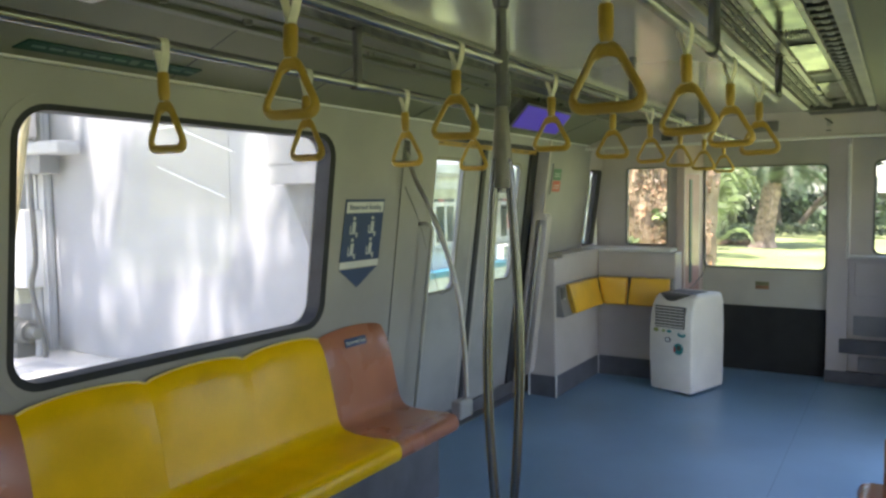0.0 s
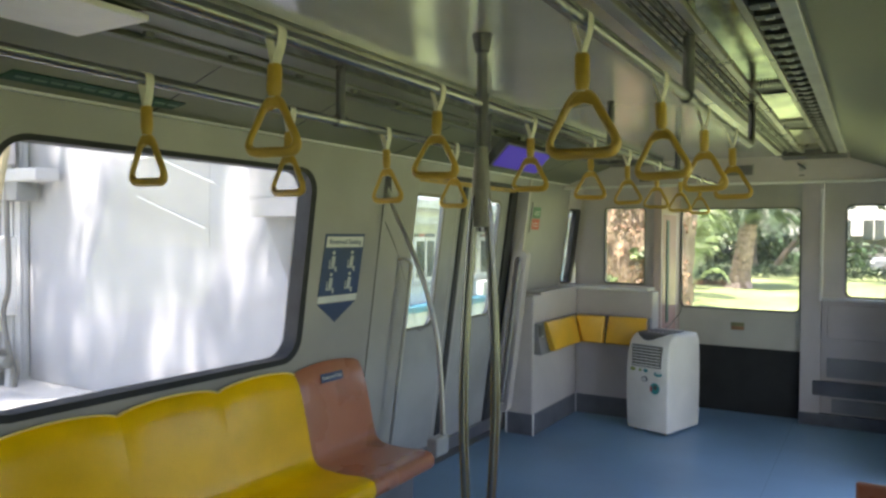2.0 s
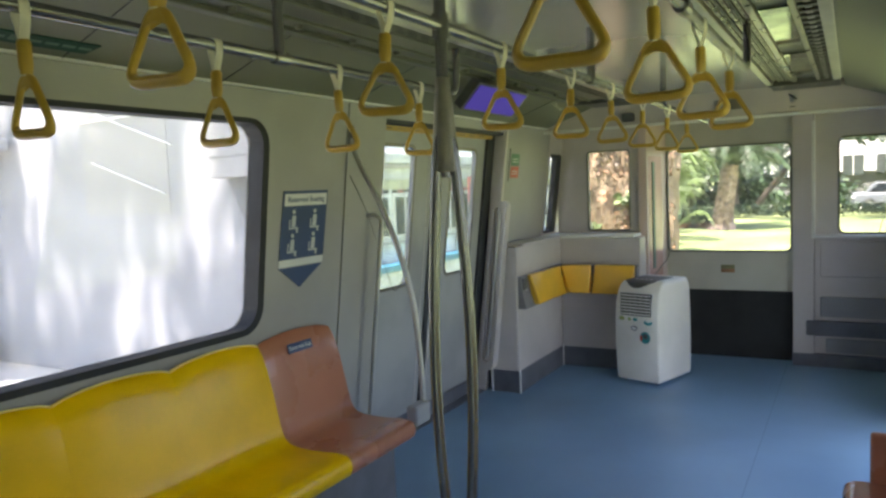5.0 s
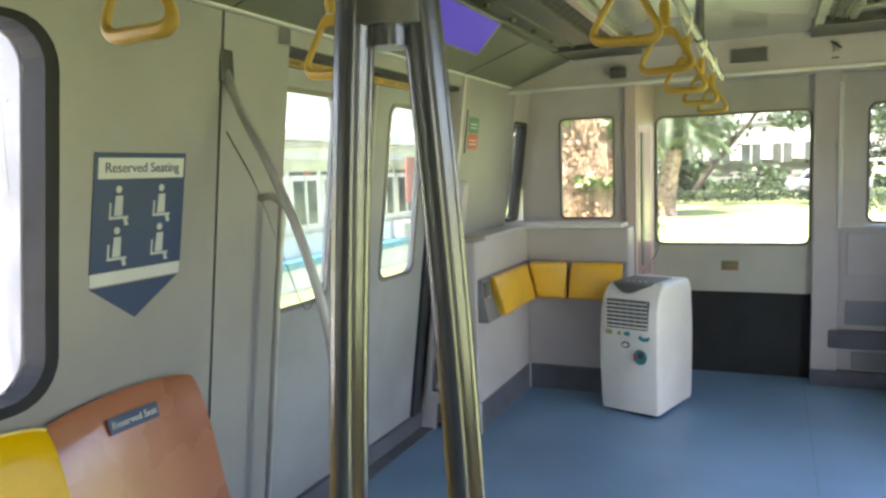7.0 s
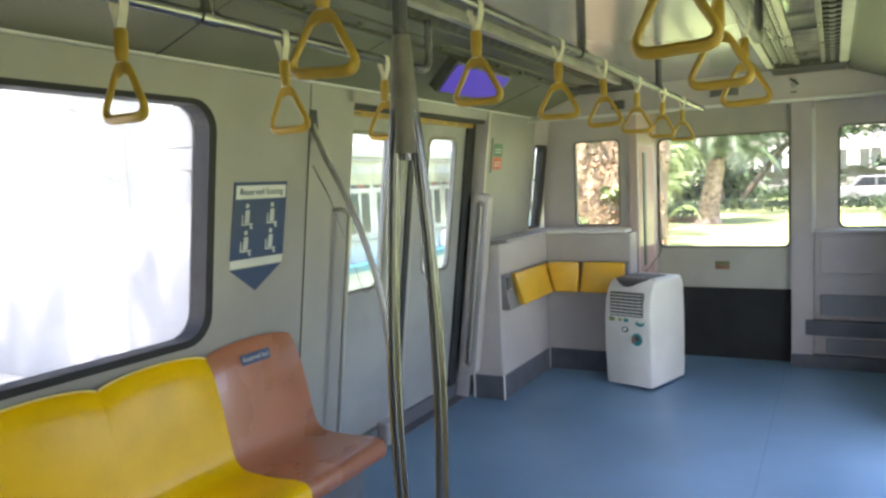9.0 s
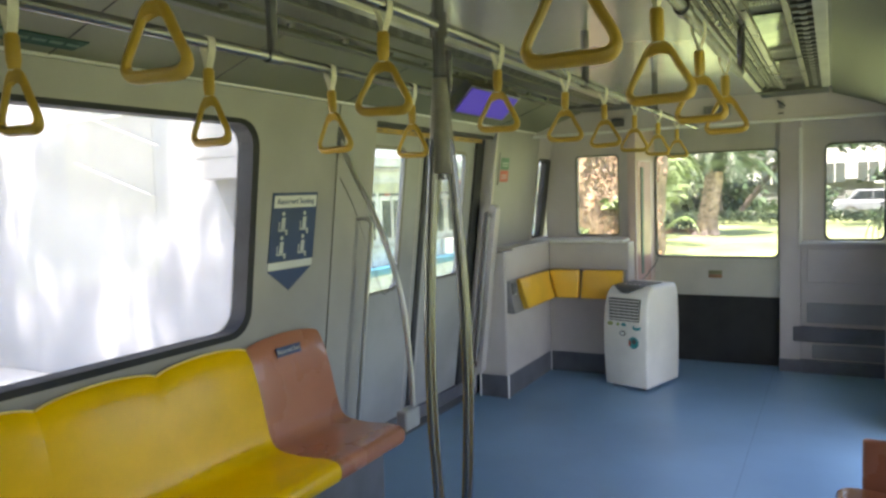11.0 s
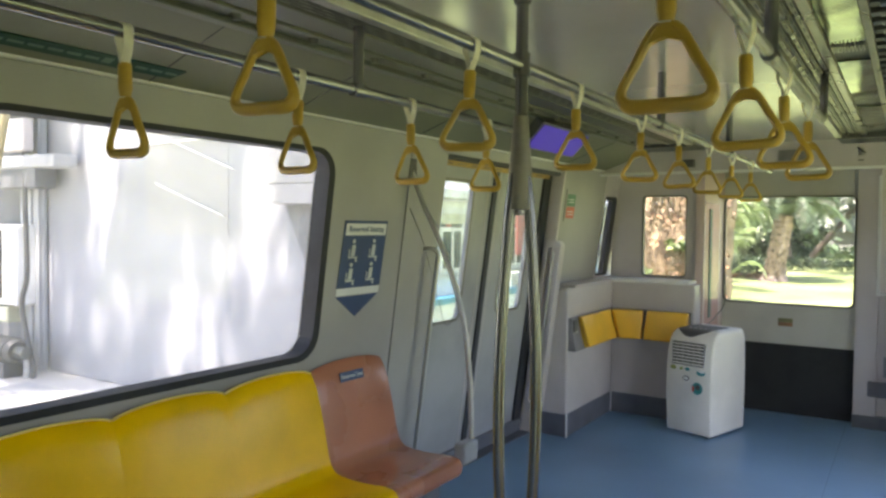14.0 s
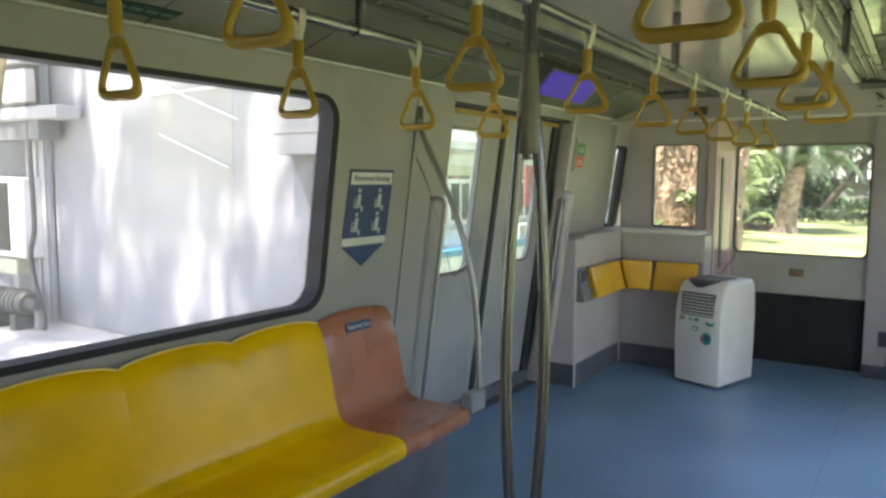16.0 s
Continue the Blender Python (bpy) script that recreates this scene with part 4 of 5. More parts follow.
part("screen", plate(rounded(3.725, 4.335, 0.0, 1.0, 0.015, 3), 0.0, 0.003, putv), SCREEN, tv, "glowing purple screen")
part("arm", box(-0.86, -0.815, 3.98, 4.08, 2.03, 2.20), DARKTRAY, tv)

# bulkhead fittings
v = empty("air_vent", "small grey louvred vent in the bulkhead", "vent")
part("frame", box(0.04, 0.235, 5.935, 5.95, 2.015, 2.095, 0.003), DULLSTEEL, v)
for i in range(6):
    part("slat", box(0.05, 0.225, 5.93, 5.936, 2.022 + i * 0.012, 2.028 + i * 0.012), DARKTRAY, v)
v = empty("bulkhead_lock", "small dark lock fitting on the bulkhead", "lock")
part("plate", box(0.545, 0.575, 5.935, 5.95, 2.035, 2.085, 0.004), DULLSTEEL, v)
part("lever", tube([(0.535, 5.925, 2.09), (0.56, 5.925, 2.07), (0.585, 5.925, 2.05)], 0.006, 8), ACDARK, v)
part("slot", box(0.54, 0.575, 5.94, 5.952, 2.0, 2.008), ACDARK, v)
v = empty("speaker_box", "dark small box under the bulkhead", "box")
part("body", box(-0.62, -0.53, 5.90, 5.95, 1.99, 2.05, 0.006), ACDARK, v)
part("face", box(-0.61, -0.54, 5.897, 5.90, 2.0, 2.04), DARKTRAY, v)

# leaning pads in the corner
pads = empty("leaning_pads", "three yellow leaning pads on a grey backing in the corner", "lean seat")
part("backing", prism([(-1.235, 0.628), (-1.172, 0.628), (-1.196, 0.75), (-1.206, 0.868), (-1.235, 0.868)], "y", 5.235, 6.13), PADBACK, pads, "slate grey backing plate")
part("backing", prism([(6.16, 0.632), (6.075, 0.632), (6.088, 0.75), (6.10, 0.868), (6.16, 0.868)], "x", -1.205, -0.572), PADBACK, pads, "slate grey backing plate")
part("socket", box(-1.215, -1.190, 5.245, 5.305, 0.765, 0.855, 0.006), ACDARK, pads, "dark socket")
part("socket_plate", box(-1.192, -1.186, 5.275, 5.312, 0.758, 0.772, 0.002), DULLSTEEL, pads, "small bright metal tab")
def pad(a, b):
    """A wedge between two ends; each end lists its back top, front top, front foot and back foot."""
    bm = bmesh.new()
    va, vb = [bm.verts.new(p) for p in a], [bm.verts.new(p) for p in b]
    bm.faces.new(va)
    bm.faces.new(vb[::-1])
    for k in range(4):
        bm.faces.new((va[k], va[(k + 1) % 4], vb[(k + 1) % 4], vb[k]))
    bmesh.ops.bevel(bm, geom=bm.edges[:], offset=0.013, segments=3, affect="EDGES", profile=0.5)
    return bm
part("pad", pad([(-1.205, 5.345, 0.872), (-1.165, 5.33, 0.874), (-1.128, 5.41, 0.640), (-1.205, 5.415, 0.634)],
                [(-1.205, 6.085, 0.870), (-1.165, 5.925, 0.872), (-1.128, 6.005, 0.640), (-1.205, 6.085, 0.634)]), PAD, pads, smooth=True)
part("pad", pad([(-1.200, 6.098, 0.870), (-1.160, 5.945, 0.872), (-1.120, 6.015, 0.640), (-1.200, 6.098, 0.634)],
                [(-0.948, 6.098, 0.870), (-0.940, 6.060, 0.872), (-0.952, 6.020, 0.640), (-0.948, 6.098, 0.634)]), PAD, pads, smooth=True)
part("pad", pad([(-0.920, 6.098, 0.870), (-0.908, 6.060, 0.872), (-0.930, 6.020, 0.640), (-0.920, 6.098, 0.634)],
                [(-0.590, 6.098, 0.870), (-0.585, 6.060, 0.872), (-0.605, 6.020, 0.640), (-0.598, 6.098, 0.634)]), PAD, pads, smooth=True)


# ---- portable air conditioner ----
def air_conditioner():
    ac = empty("portable_air_conditioner", "cream portable air conditioner with louvred front on the floor", "air conditioner")
    # local axes: x to its right along the front, y to the back, z up; front bows out slightly
    w, d, h = 0.37, 0.48, 0.775
    levels = [(0.022, 0.97, 0.00), (0.05, 1.0, 0.0), (0.30, 1.02, -0.012), (0.50, 1.02, -0.010), (0.62, 1.0, 0.0), (0.70, 0.985, 0.028), (0.745, 0.96, 0.060), (0.768, 0.92, 0.095), (0.775, 0.86, 0.14)]
    bm = bmesh.new()
    rings = []
    for z, k, setback in levels:
        hw = w / 2 * k
        back = d / 2 - (0.0 if z < 0.7 else (z - 0.7) * 0.25)
        front = -d / 2 + setback
        out = rounded(-hw, hw, front, back, 0.016, 4)
        rings.append([bm.verts.new((u, v + (-0.018 * (1 - (u / hw) ** 2) if v < 0 else 0), z)) for u, v in out])
    n = len(rings[0])
    for a, b in zip(rings, rings[1:]):
        for k in range(n):
            bm.faces.new((a[k], a[(k + 1) % n], b[(k + 1) % n], b[k]))
    bm.faces.new(rings[0][::-1])
    bm.faces.new(rings[-1])
    part("body", bm, ACWHITE, ac, smooth=True)
    front = -d / 2 - 0.012
    part("grille_recess", box(-0.135, 0.125, front - 0.005, front + 0.03, 0.52, 0.69, 0.004), ACDARK, ac, "dark louvre opening")
    for i in range(7):
        z = 0.532 + i * 0.0235
        bm = prism([(front - 0.016, z), (front - 0.013, z + 0.004), (front + 0.006, z + 0.0095), (front + 0.006, z + 0.0055)], "x", -0.133, 0.123)
        part("louvre", bm, ACWHITE, ac)
    for x in (-0.09, -0.045, 0.0, 0.045, 0.09):
        part("louvre_post", box(x - 0.002, x + 0.002, front - 0.008, front + 0.01, 0.525, 0.682), DULLSTEEL, ac)
    bm = bmesh.new()
    prof = [(0.045, 0.724), (0.06, 0.745), (0.078, 0.759), (0.095, 0.768), (0.14, 0.775), (0.25, 0.7755), (0.38, 0.7755)]
    rows = []
    for u in [-0.15 + 0.0225 * i for i in range(12)]:
        cut = 0.055 * (abs(u + 0.026) / 0.124) ** 2.2
        row = []
        for k, (sb, z) in enumerate(prof):
            q = max(sb, 0.045 + cut)
            zz = np.interp(q, [c[0] for c in prof], [c[1] for c in prof])
            bow = -0.018 * (1 - (u / 0.18) ** 2) if q < 0.2 else 0
            row.append(bm.verts.new((u, -d / 2 + q + bow, zz + 0.004)))
        rows.append(row)
    for a, b in zip(rows, rows[1:]):
        for k in range(len(prof) - 1):
            bm.faces.new((a[k], b[k], b[k + 1], a[k + 1]))
    bmesh.ops.remove_doubles(bm, verts=bm.verts[:], dist=1e-5)
    bmesh.ops.recalc_face_normals(bm, faces=bm.faces[:])
    bmesh.ops.solidify(bm, geom=bm.faces[:], thickness=0.006)
    part("control_panel", bm, ACDARK, ac, "dark control panel over the sloping top", smooth=True)
    for i in range(4):
        part("button", box(-0.09 + i * 0.04, -0.07 + i * 0.04, -0.10, -0.085, 0.778, 0.783, 0.002), GREYPANEL, ac)
    # White strip stands in for the glint along the top edge.
    part("edge_glint_strip", box(0.12, 0.155, -0.12, 0.12, 0.765, 0.779, 0.004), WHITE, ac)
    def disc(cx, cz, rx, rz, y):
        return plate([(cx + rx * math.cos(a), cz + rz * math.sin(a)) for a in [2 * math.pi * k / 20 for k in range(20)]], 0, 0.003, lambda u, v, q: (u, y - q, v))
    fy = front - 0.022
    part("badge", disc(-0.005, 0.43, 0.027, 0.020, fy), STEEL, ac, "oval silver badge")
    part("badge_ring", disc(-0.005, 0.43, 0.018, 0.012, fy - 0.003), WHITE, ac)
    part("sticker", disc(0.085, 0.365, 0.042, 0.045, fy + 0.004), TEAL, ac, "round teal sticker with a red edge")
    part("sticker_spot", disc(0.054, 0.36, 0.009, 0.022, fy + 0.001), RED, ac)
    part("sticker_spot", disc(0.09, 0.375, 0.018, 0.02, fy + 0.001), ACDARK, ac)
    part("sticker", disc(0.11, 0.48, 0.035, 0.020, fy + 0.006), TEAL, ac, "teal wave sticker")
    part("sticker_spot", disc(0.115, 0.492, 0.022, 0.010, fy + 0.003), WHITE, ac)
    part("sticker", disc(0.005, 0.497, 0.020, 0.013, fy), TEAL, ac)
    part("sticker", disc(-0.045, 0.497, 0.013, 0.012, fy + 0.001), mat("lime_sticker", (0.36, 0.45, 0.12), 0.5), ac)
    part("sticker", disc(-0.115, 0.497, 0.024, 0.016, fy + 0.008), mat("lime_sticker_2", (0.40, 0.44, 0.14), 0.5), ac)
    for x in (-0.13, 0.13):
        for y in (-0.19, 0.19):
            part("caster", tube([(x - 0.012, y, 0.016), (x + 0.012, y, 0.016)], 0.016, 12), ACDARK, ac)
    return ac


ac = air_conditioner()
ac.matrix_basis = pose(-0.432, 6.012, 0.0, 0, 0, -17.0)
hose = empty("air_hose", "thin dark cable behind the air conditioner", "cable")
part("cable", tube(spline([(-0.47, 6.33, 0.55), (-0.53, 6.42, 0.72), (-0.50, 6.60, 0.80), (-0.47, 6.83, 0.95), (-0.50, 6.84, 1.5)], 6), 0.004, 6), ACDARK, hose)


# ---- outside ----
def leaf_mass(bm, centre, radii, count, size, rng, droop=0.3, shell=0.55):
    """Many small folded leaves in an uneven ellipsoid."""
    cx, cy, cz = centre
    for _ in range(count):
        d = Vector((rng.gauss(0, 1), rng.gauss(0, 1), rng.gauss(0, 1))).normalized()
        r = shell + (1 - shell) * rng.random()
        wob = 0.75 + 0.5 * noise.noise(d * 2.3 + Vector(centre))
        p = Vector((cx + d.x * radii[0] * r * wob, cy + d.y * radii[1] * r * wob, cz + d.z * radii[2] * r * wob))
        a = Vector((rng.uniform(-1, 1), rng.uniform(-1, 1), rng.uniform(-0.6, 0.6) - droop)).normalized()
        b = a.orthogonal().normalized()
        b = (Matrix.Rotation(rng.uniform(0, 6.28), 3, a) @ b)
        s = size * rng.uniform(0.6, 1.4)
        q = [p, p + a * s * 0.5 + b * s * 0.28, p + a * s, p + a * s * 0.5 - b * s * 0.28]
        v = [bm.verts.new(t) for t in q]
        bm.faces.new(v)


def frond(bm, base, heading, length, rise, rng, leaflets=38, width=0.32):
    """One feathered palm frond that arches over."""
    h = Vector((math.cos(heading), math.sin(heading), 0))
    sidev = Vector((-h.y, h.x, 0))
    prev = None
    for i in range(leaflets + 1):
        t = i / leaflets
        p = Vector(base) + h * length * (t * (1 - 0.25 * t)) + Vector((0, 0, rise * math.sin(t * 2.35) - 0.35 * length * t * t * t))
        if prev is not None:
            d = (p - prev).normalized()
            r = 0.012 * length * (1.05 - t)
            q = [bm.verts.new(c) for c in (prev - sidev * r, prev + sidev * r, p + sidev * r, p - sidev * r)]
            bm.faces.new(q)
            ll = width * length * math.sin(math.pi * (0.12 + 0.85 * t)) * rng.uniform(0.85, 1.1)
            for s in (-1, 1):
                tip = p + sidev * s * ll * 0.8 + d * ll * 0.45 + Vector((0, 0, -0.35 * ll * rng.uniform(0.6, 1.3)))
                w = d * 0.27 * length / leaflets
                v = [bm.verts.new(c) for c in (p - w, p + w, (p + tip) / 2 + w * 0.8 + Vector((0, 0, 0.04 * ll)), tip)]
                bm.faces.new(v)
        prev = p


def trunk(name, x, y, z0, h, r0, r1, material, parent, lean=(0, 0), rough=0.08, sides=20, rings=24, flare=0.5, seed=3):
    bm = bmesh.new()
    rows = []
    for i in range(rings + 1):
        t = i / rings
        r = r1 + (r0 - r1) * (1 - t) + flare * r0 * max(0, 1 - t * 7) ** 2
        row = []
        for k in range(sides):
            a = 2 * math.pi * k / sides
            d = Vector((math.cos(a), math.sin(a), 0))
            n = noise.noise(Vector((d.x * 1.7 + seed, d.y * 1.7, t * h * 0.8))) + 0.5 * noise.noise(Vector((d.x * 5 + seed, d.y * 5, t * h * 2.2)))
            q = r * (1 + rough * 2 * n)
            row.append(bm.verts.new((x + lean[0] * t + d.x * q, y + lean[1] * t + d.y * q, z0 + h * t)))
        rows.append(row)
    for a, b in zip(rows, rows[1:]):
        for k in range(sides):
            bm.faces.new((a[k], a[(k + 1) % sides], b[(k + 1) % sides], b[k]))
    bm.faces.new(rows[0][::-1])
    bm.faces.new(rows[-1])
    return part(name, bm, material, parent, smooth=True)


G = -0.35
rng = random.Random(11)
bm = bmesh.new()
cells = [-400, -150, -60, -25, -10, 0, 10, 25, 60, 150, 400]
gv = {}
for i, x in enumerate(cells):
    for j, y in enumerate(cells):
        gv[i, j] = bm.verts.new((x, y, G + (0.15 * noise.noise(Vector((x * 0.05, y * 0.05, 0))) if abs(x) + abs(y) > 30 else 0)))
for i in range(len(cells) - 1):
    for j in range(len(cells) - 1):
        bm.faces.new((gv[i, j], gv[i + 1, j], gv[i + 1, j + 1], gv[i, j + 1]))
link("ground", bm, GRASS, label="sunlit mown lawn", category="lawn", kind="structure")
link("pavement", box(-12.0, -1.75, -8.0, 5.6, G - 0.2, -0.03), PAVE, label="pale paved platform beside the car", category="pavement", kind="structure")

# plastered wall that faces the bench window
w = empty("yard_wall", "tall pale grey wall in dappled sunlight", "wall")
part("face", box(-6.75, -2.75, 4.5, 4.75, -0.03, 5.2, 0.02), WALLOUT, w)
part("pale_panel", box(-5.10, -4.0, 4.496, 4.5, 1.43, 5.2), WALLPALE, w, "paler panel let into the wall")
# White rods stand in for bright streaks reflected in the window.
for a, b in (((-5.074, 2.248), (-4.0, 2.267)), ((-4.853, 2.305), (-3.927, 1.988)), ((-4.953, 1.892), (-4.042, 1.596)), ((-3.773, 2.212), (-3.66, 2.46)), ((-3.45, 2.5), (-3.46, 1.996))):
    part("streak_rod", tube([(a[0], 4.482, a[1]), (b[0], 4.482, b[1])], 0.009, 8), WHITE, w, "white rod standing in for a bright reflected streak")
part("beam", box(-3.31, -2.3, 4.28, 4.5, 1.685, 1.84, 0.006), WALLPALE, w, "projecting concrete beam")
part("fascia", box(-3.31, -2.3, 4.27, 4.5, 1.84, 2.10, 0.006), WALLPALE, w, "pale fascia over the beam")
# Dark wedge takes the place of the shadow cast under the beam.
part("beam_shadow", prism([(-3.29, 1.685), (-2.75, 1.685), (-2.75, 0.60)], "y", 4.44, 4.5), DARKCONCRETE, w, "dark wedge standing in for the beam's cast shadow")
col = empty("steel_column", "grey steel column with a gutter and boxes", "column")
part("shaft", box(-7.12, -6.745, 4.43, 4.5, -0.03, 4.5, 0.02), CONCRETE, col)
for x in (-7.08, -6.92, -6.77):
    part("rib", box(x - 0.02, x + 0.02, 4.40, 4.43, -0.03, 4.5, 0.01), CONCRETE, col)
# Gutter and ledge take a darker grey that stands in for shade.
part("gutter", box(-8.0, -6.06, 4.16, 4.42, 2.06, 2.19, 0.03), CONCRETE, col, "grey gutter")
# Bracket is enlarged and darkened to stand in for shade under the gutter.
part("bracket", box(-7.6, -6.45, 4.2, 4.42, 1.87, 2.06, 0.01), DARKCONCRETE, col)
part("junction_box", box(-7.08, -6.63, 4.18, 4.30, 2.24, 2.57, 0.02), GREYPANEL, col, "grey junction box")
part("ledge", box(-8.0, -6.65, 4.15, 4.4, 2.62, 2.73, 0.01), CONCRETE, col)
cab = empty("meter_cabinet", "white framed cabinet with a dark front on the wall", "cabinet")
part("body", box(-7.75, -6.86, 4.23, 4.5, 0.66, 1.50, 0.02), WHITE, cab)
part("front", box(-7.66, -7.14, 4.215, 4.23, 0.73, 1.44), BLACKHOLE, cab, "dark glass front")
part("foot", box(-7.6, -7.08, 4.25, 4.5, 0.47, 0.64, 0.02), CREAM, cab)
part("pipe", tube(spline([(-7.5, 4.25, 0.40), (-7.10, 4.22, 0.28), (-6.70, 4.2, 0.27), (-6.59, 4.2, 0.12), (-6.60, 4.2, -0.03)], 5), 0.045, 10), CONCRETE, cab, smooth=True)
part("pipe", tube(spline([(-7.4, 4.22, 0.05), (-7.2, 4.2, 0.16), (-6.9, 4.2, 0.10)], 5), 0.05, 10), DULLSTEEL, cab, smooth=True)
part("pipe", tube(spline([(-6.66, 4.22, 2.1), (-6.645, 4.21, 1.69), (-6.60, 4.2, 1.01), (-6.70, 4.2, 0.72), (-6.62, 4.2, 0.4), (-6.5, 4.2, 0.1), (-6.5, 4.2, -0.03)], 5), 0.027, 8), ACDARK, cab, smooth=True)
# Shade on this wall is put into its dark colour.
part("back_wall", box(-12.0, -6.9, 4.6, 4.8, -0.03, 4.2), DARKCONCRETE, cab, "concrete wall behind, darkened in colour for shade")
pump = empty("pump_motor", "dark grey pump motor on feet against the yard wall", "motor")
part("housing", tube([(-7.25, 4.1, 0.24), (-7.22, 4.1, 0.24), (-6.62, 4.1, 0.24), (-6.58, 4.1, 0.24)], [0.10, 0.125, 0.125, 0.10], 20), ACDARK, pump, smooth=True)
for i in range(7):
    part("fin", tube([(-7.15 + i * 0.08, 4.1, 0.24), (-7.13 + i * 0.08, 4.1, 0.24)], 0.137, 20), DARKTRAY, pump)
part("nozzle", tube([(-6.58, 4.1, 0.24), (-6.43, 4.1, 0.24), (-6.42, 4.1, 0.24)], [0.06, 0.06, 0.045], 14), DARKTRAY, pump, smooth=True)
for x in (-7.05, -6.72):
    part("foot", box(x - 0.05, x + 0.05, 4.0, 4.2, -0.03, 0.13, 0.01), ACDARK, pump)
rod = empty("bamboo_pole", "tall yellowed bamboo pole standing outside", "pole")
part("shaft", tube([(-2.72, 1.70, -0.03), (-2.56, 2.07, 2.6)], 0.02, 8), mat("bamboo", (0.55, 0.45, 0.22), 0.5, var=0.15, scale=10), rod, smooth=True)
mat_dark = empty("drain_cover", "dark rectangular drain cover in the paving", "drain cover")
part("plate", box(-6.3, -5.3, 3.75, 4.05, -0.03, -0.018, 0.004), CONCRETE, mat_dark)


# white building seen through the doors
def building():
    b = empty("white_building", "long white building with framed windows and a blue ledge", "building")
    X0 = -7.0
    part("wall", box(X0 - 4, X0, 7.6, 22.0, G, 4.6), BUILD, b)
    part("eave", box(X0 - 0.1, X0 + 0.14, 7.4, 22.2, 2.08, 2.30, 0.02), BUILD, b, "white eave")
    # Grey strip stands in for the shade on the eave's underside.
    part("eave_shade_strip", box(X0, X0 + 0.12, 7.6, 22.0, 2.0, 2.06), GREYPANEL, b)
    part("frieze", box(X0, X0 + 0.02, 7.6, 22.0, 1.58, 1.78), CREAM, b, "cream frieze")
    part("handrail", box(X0 + 0.05, X0 + 0.10, 7.6, 22.0, 0.52, 0.56), DULLSTEEL, b)
    part("ledge", box(X0, X0 + 0.35, 7.6, 22.0, 0.02, 0.14), BLUEEDGE, b, "blue tiled ledge")
    part("plinth", box(X0, X0 + 0.30, 7.6, 22.0, G, 0.02), BUILD, b)
    y = 7.75
    k = 0
    while y < 21.2:
        wdt = 0.84
        wnd = part("window", box(X0, X0 + 0.03, y, y + wdt, 0.60, 1.50), WHITE, b, "white window frame")
        part("pane", box(X0 + 0.03, X0 + 0.035, y + 0.08, y + wdt / 2 - 0.03, 0.68, 1.42), DARKGLASS, wnd)
        part("pane", box(X0 + 0.03, X0 + 0.035, y + wdt / 2 + 0.03, y + wdt - 0.08, 0.68, 1.42), DARKGLASS, wnd)
        part("mullion", box(X0 + 0.03, X0 + 0.06, y + wdt / 2 - 0.02, y + wdt / 2 + 0.02, 0.62, 1.48), WHITE, wnd)
        for i in range(4):
            part("transom_pane", box(X0, X0 + 0.02, y + 0.02 + i * 0.21, y + 0.19 + i * 0.21, 1.51, 1.575), BANNER if (k + i) % 3 == 0 else DARKGLASS, b)
        y += 0.94
        k += 1
    part("condenser", box(X0 + 0.02, X0 + 0.28, 15.0, 15.55, 0.16, 0.50, 0.02), WHITE, b, "white condenser unit")
    for i in range(6):
        part("condenser_slat", box(X0 + 0.28, X0 + 0.285, 15.05, 15.3, 0.19 + i * 0.045, 0.21 + i * 0.045), DARKTRAY, b)
    part("banner", box(X0 + 0.36, X0 + 0.40, 15.05, 15.5, 0.9, 1.82), BANNER, b, "red banner paled in colour for glare")
    return b


building()

# large old tree by the corner window
t = empty("old_tree", "large rugged tree trunk with red and green leaves growing on it", "tree")
trunk("trunk", -1.78, 10.4, G, 7.0, 0.66, 0.56, BARK, t, rough=0.12, sides=48, rings=80, flare=0.35)
for a, hgt, ln in ((0.4, 5.6, 3.5), (2.0, 5.9, 3.0), (3.6, 6.2, 3.2), (5.1, 5.7, 3.4)):
    p0 = Vector((-1.75, 10.4, hgt))
    d = Vector((math.cos(a), math.sin(a), 0.7))
    part("limb", tube(spline([p0, p0 + d * ln * 0.4, p0 + d * ln * 0.7 + Vector((0, 0, 0.3)), p0 + d * ln], 4), [0.3 - 0.018 * i for i in range(13)], 8), BARK, t, smooth=True)
bm = bmesh.new()
for _ in range(170):
    a = rng.uniform(3.4, 6.0)
    z = rng.uniform(0.6, 2.6)
    leaf_mass(bm, (-1.78 + 0.67 * math.cos(a), 10.4 + 0.67 * math.sin(a), z), (0.12, 0.12, 0.14), 9, 0.06, rng)
part("climbing_leaves", bm, REDLEAF, t, "reddish leaves on the bark")
bm = bmesh.new()
for a, z in ((4.9, 1.35), (5.15, 1.30), (4.6, 2.1), (5.3, 1.95), (4.3, 1.0)):
    leaf_mass(bm, (-1.78 + 0.72 * math.cos(a), 10.4 + 0.72 * math.sin(a), z), (0.15, 0.10, 0.09), 26, 0.13, rng)
part("climbing_ferns", bm, FERN, t, "bright green ferns on the bark")
bm = bmesh.new()
for _ in range(16):
    leaf_mass(bm, (-1.75 + rng.uniform(-3.2, 3.2), 10.4 + rng.uniform(-1.5, 4.0), rng.uniform(7.0, 10.0)), (1.5, 1.5, 0.8), 160, 0.32, rng)
part("crown", bm, LEAF, t)

# shade tree over the yard wall
t = empty("shade_tree", "leafy tree that overhangs the yard", "tree")
trunk("trunk", -9.5, 1.0, G, 7.0, 0.35, 0.2, BARK, t, lean=(1.5, 0.5))
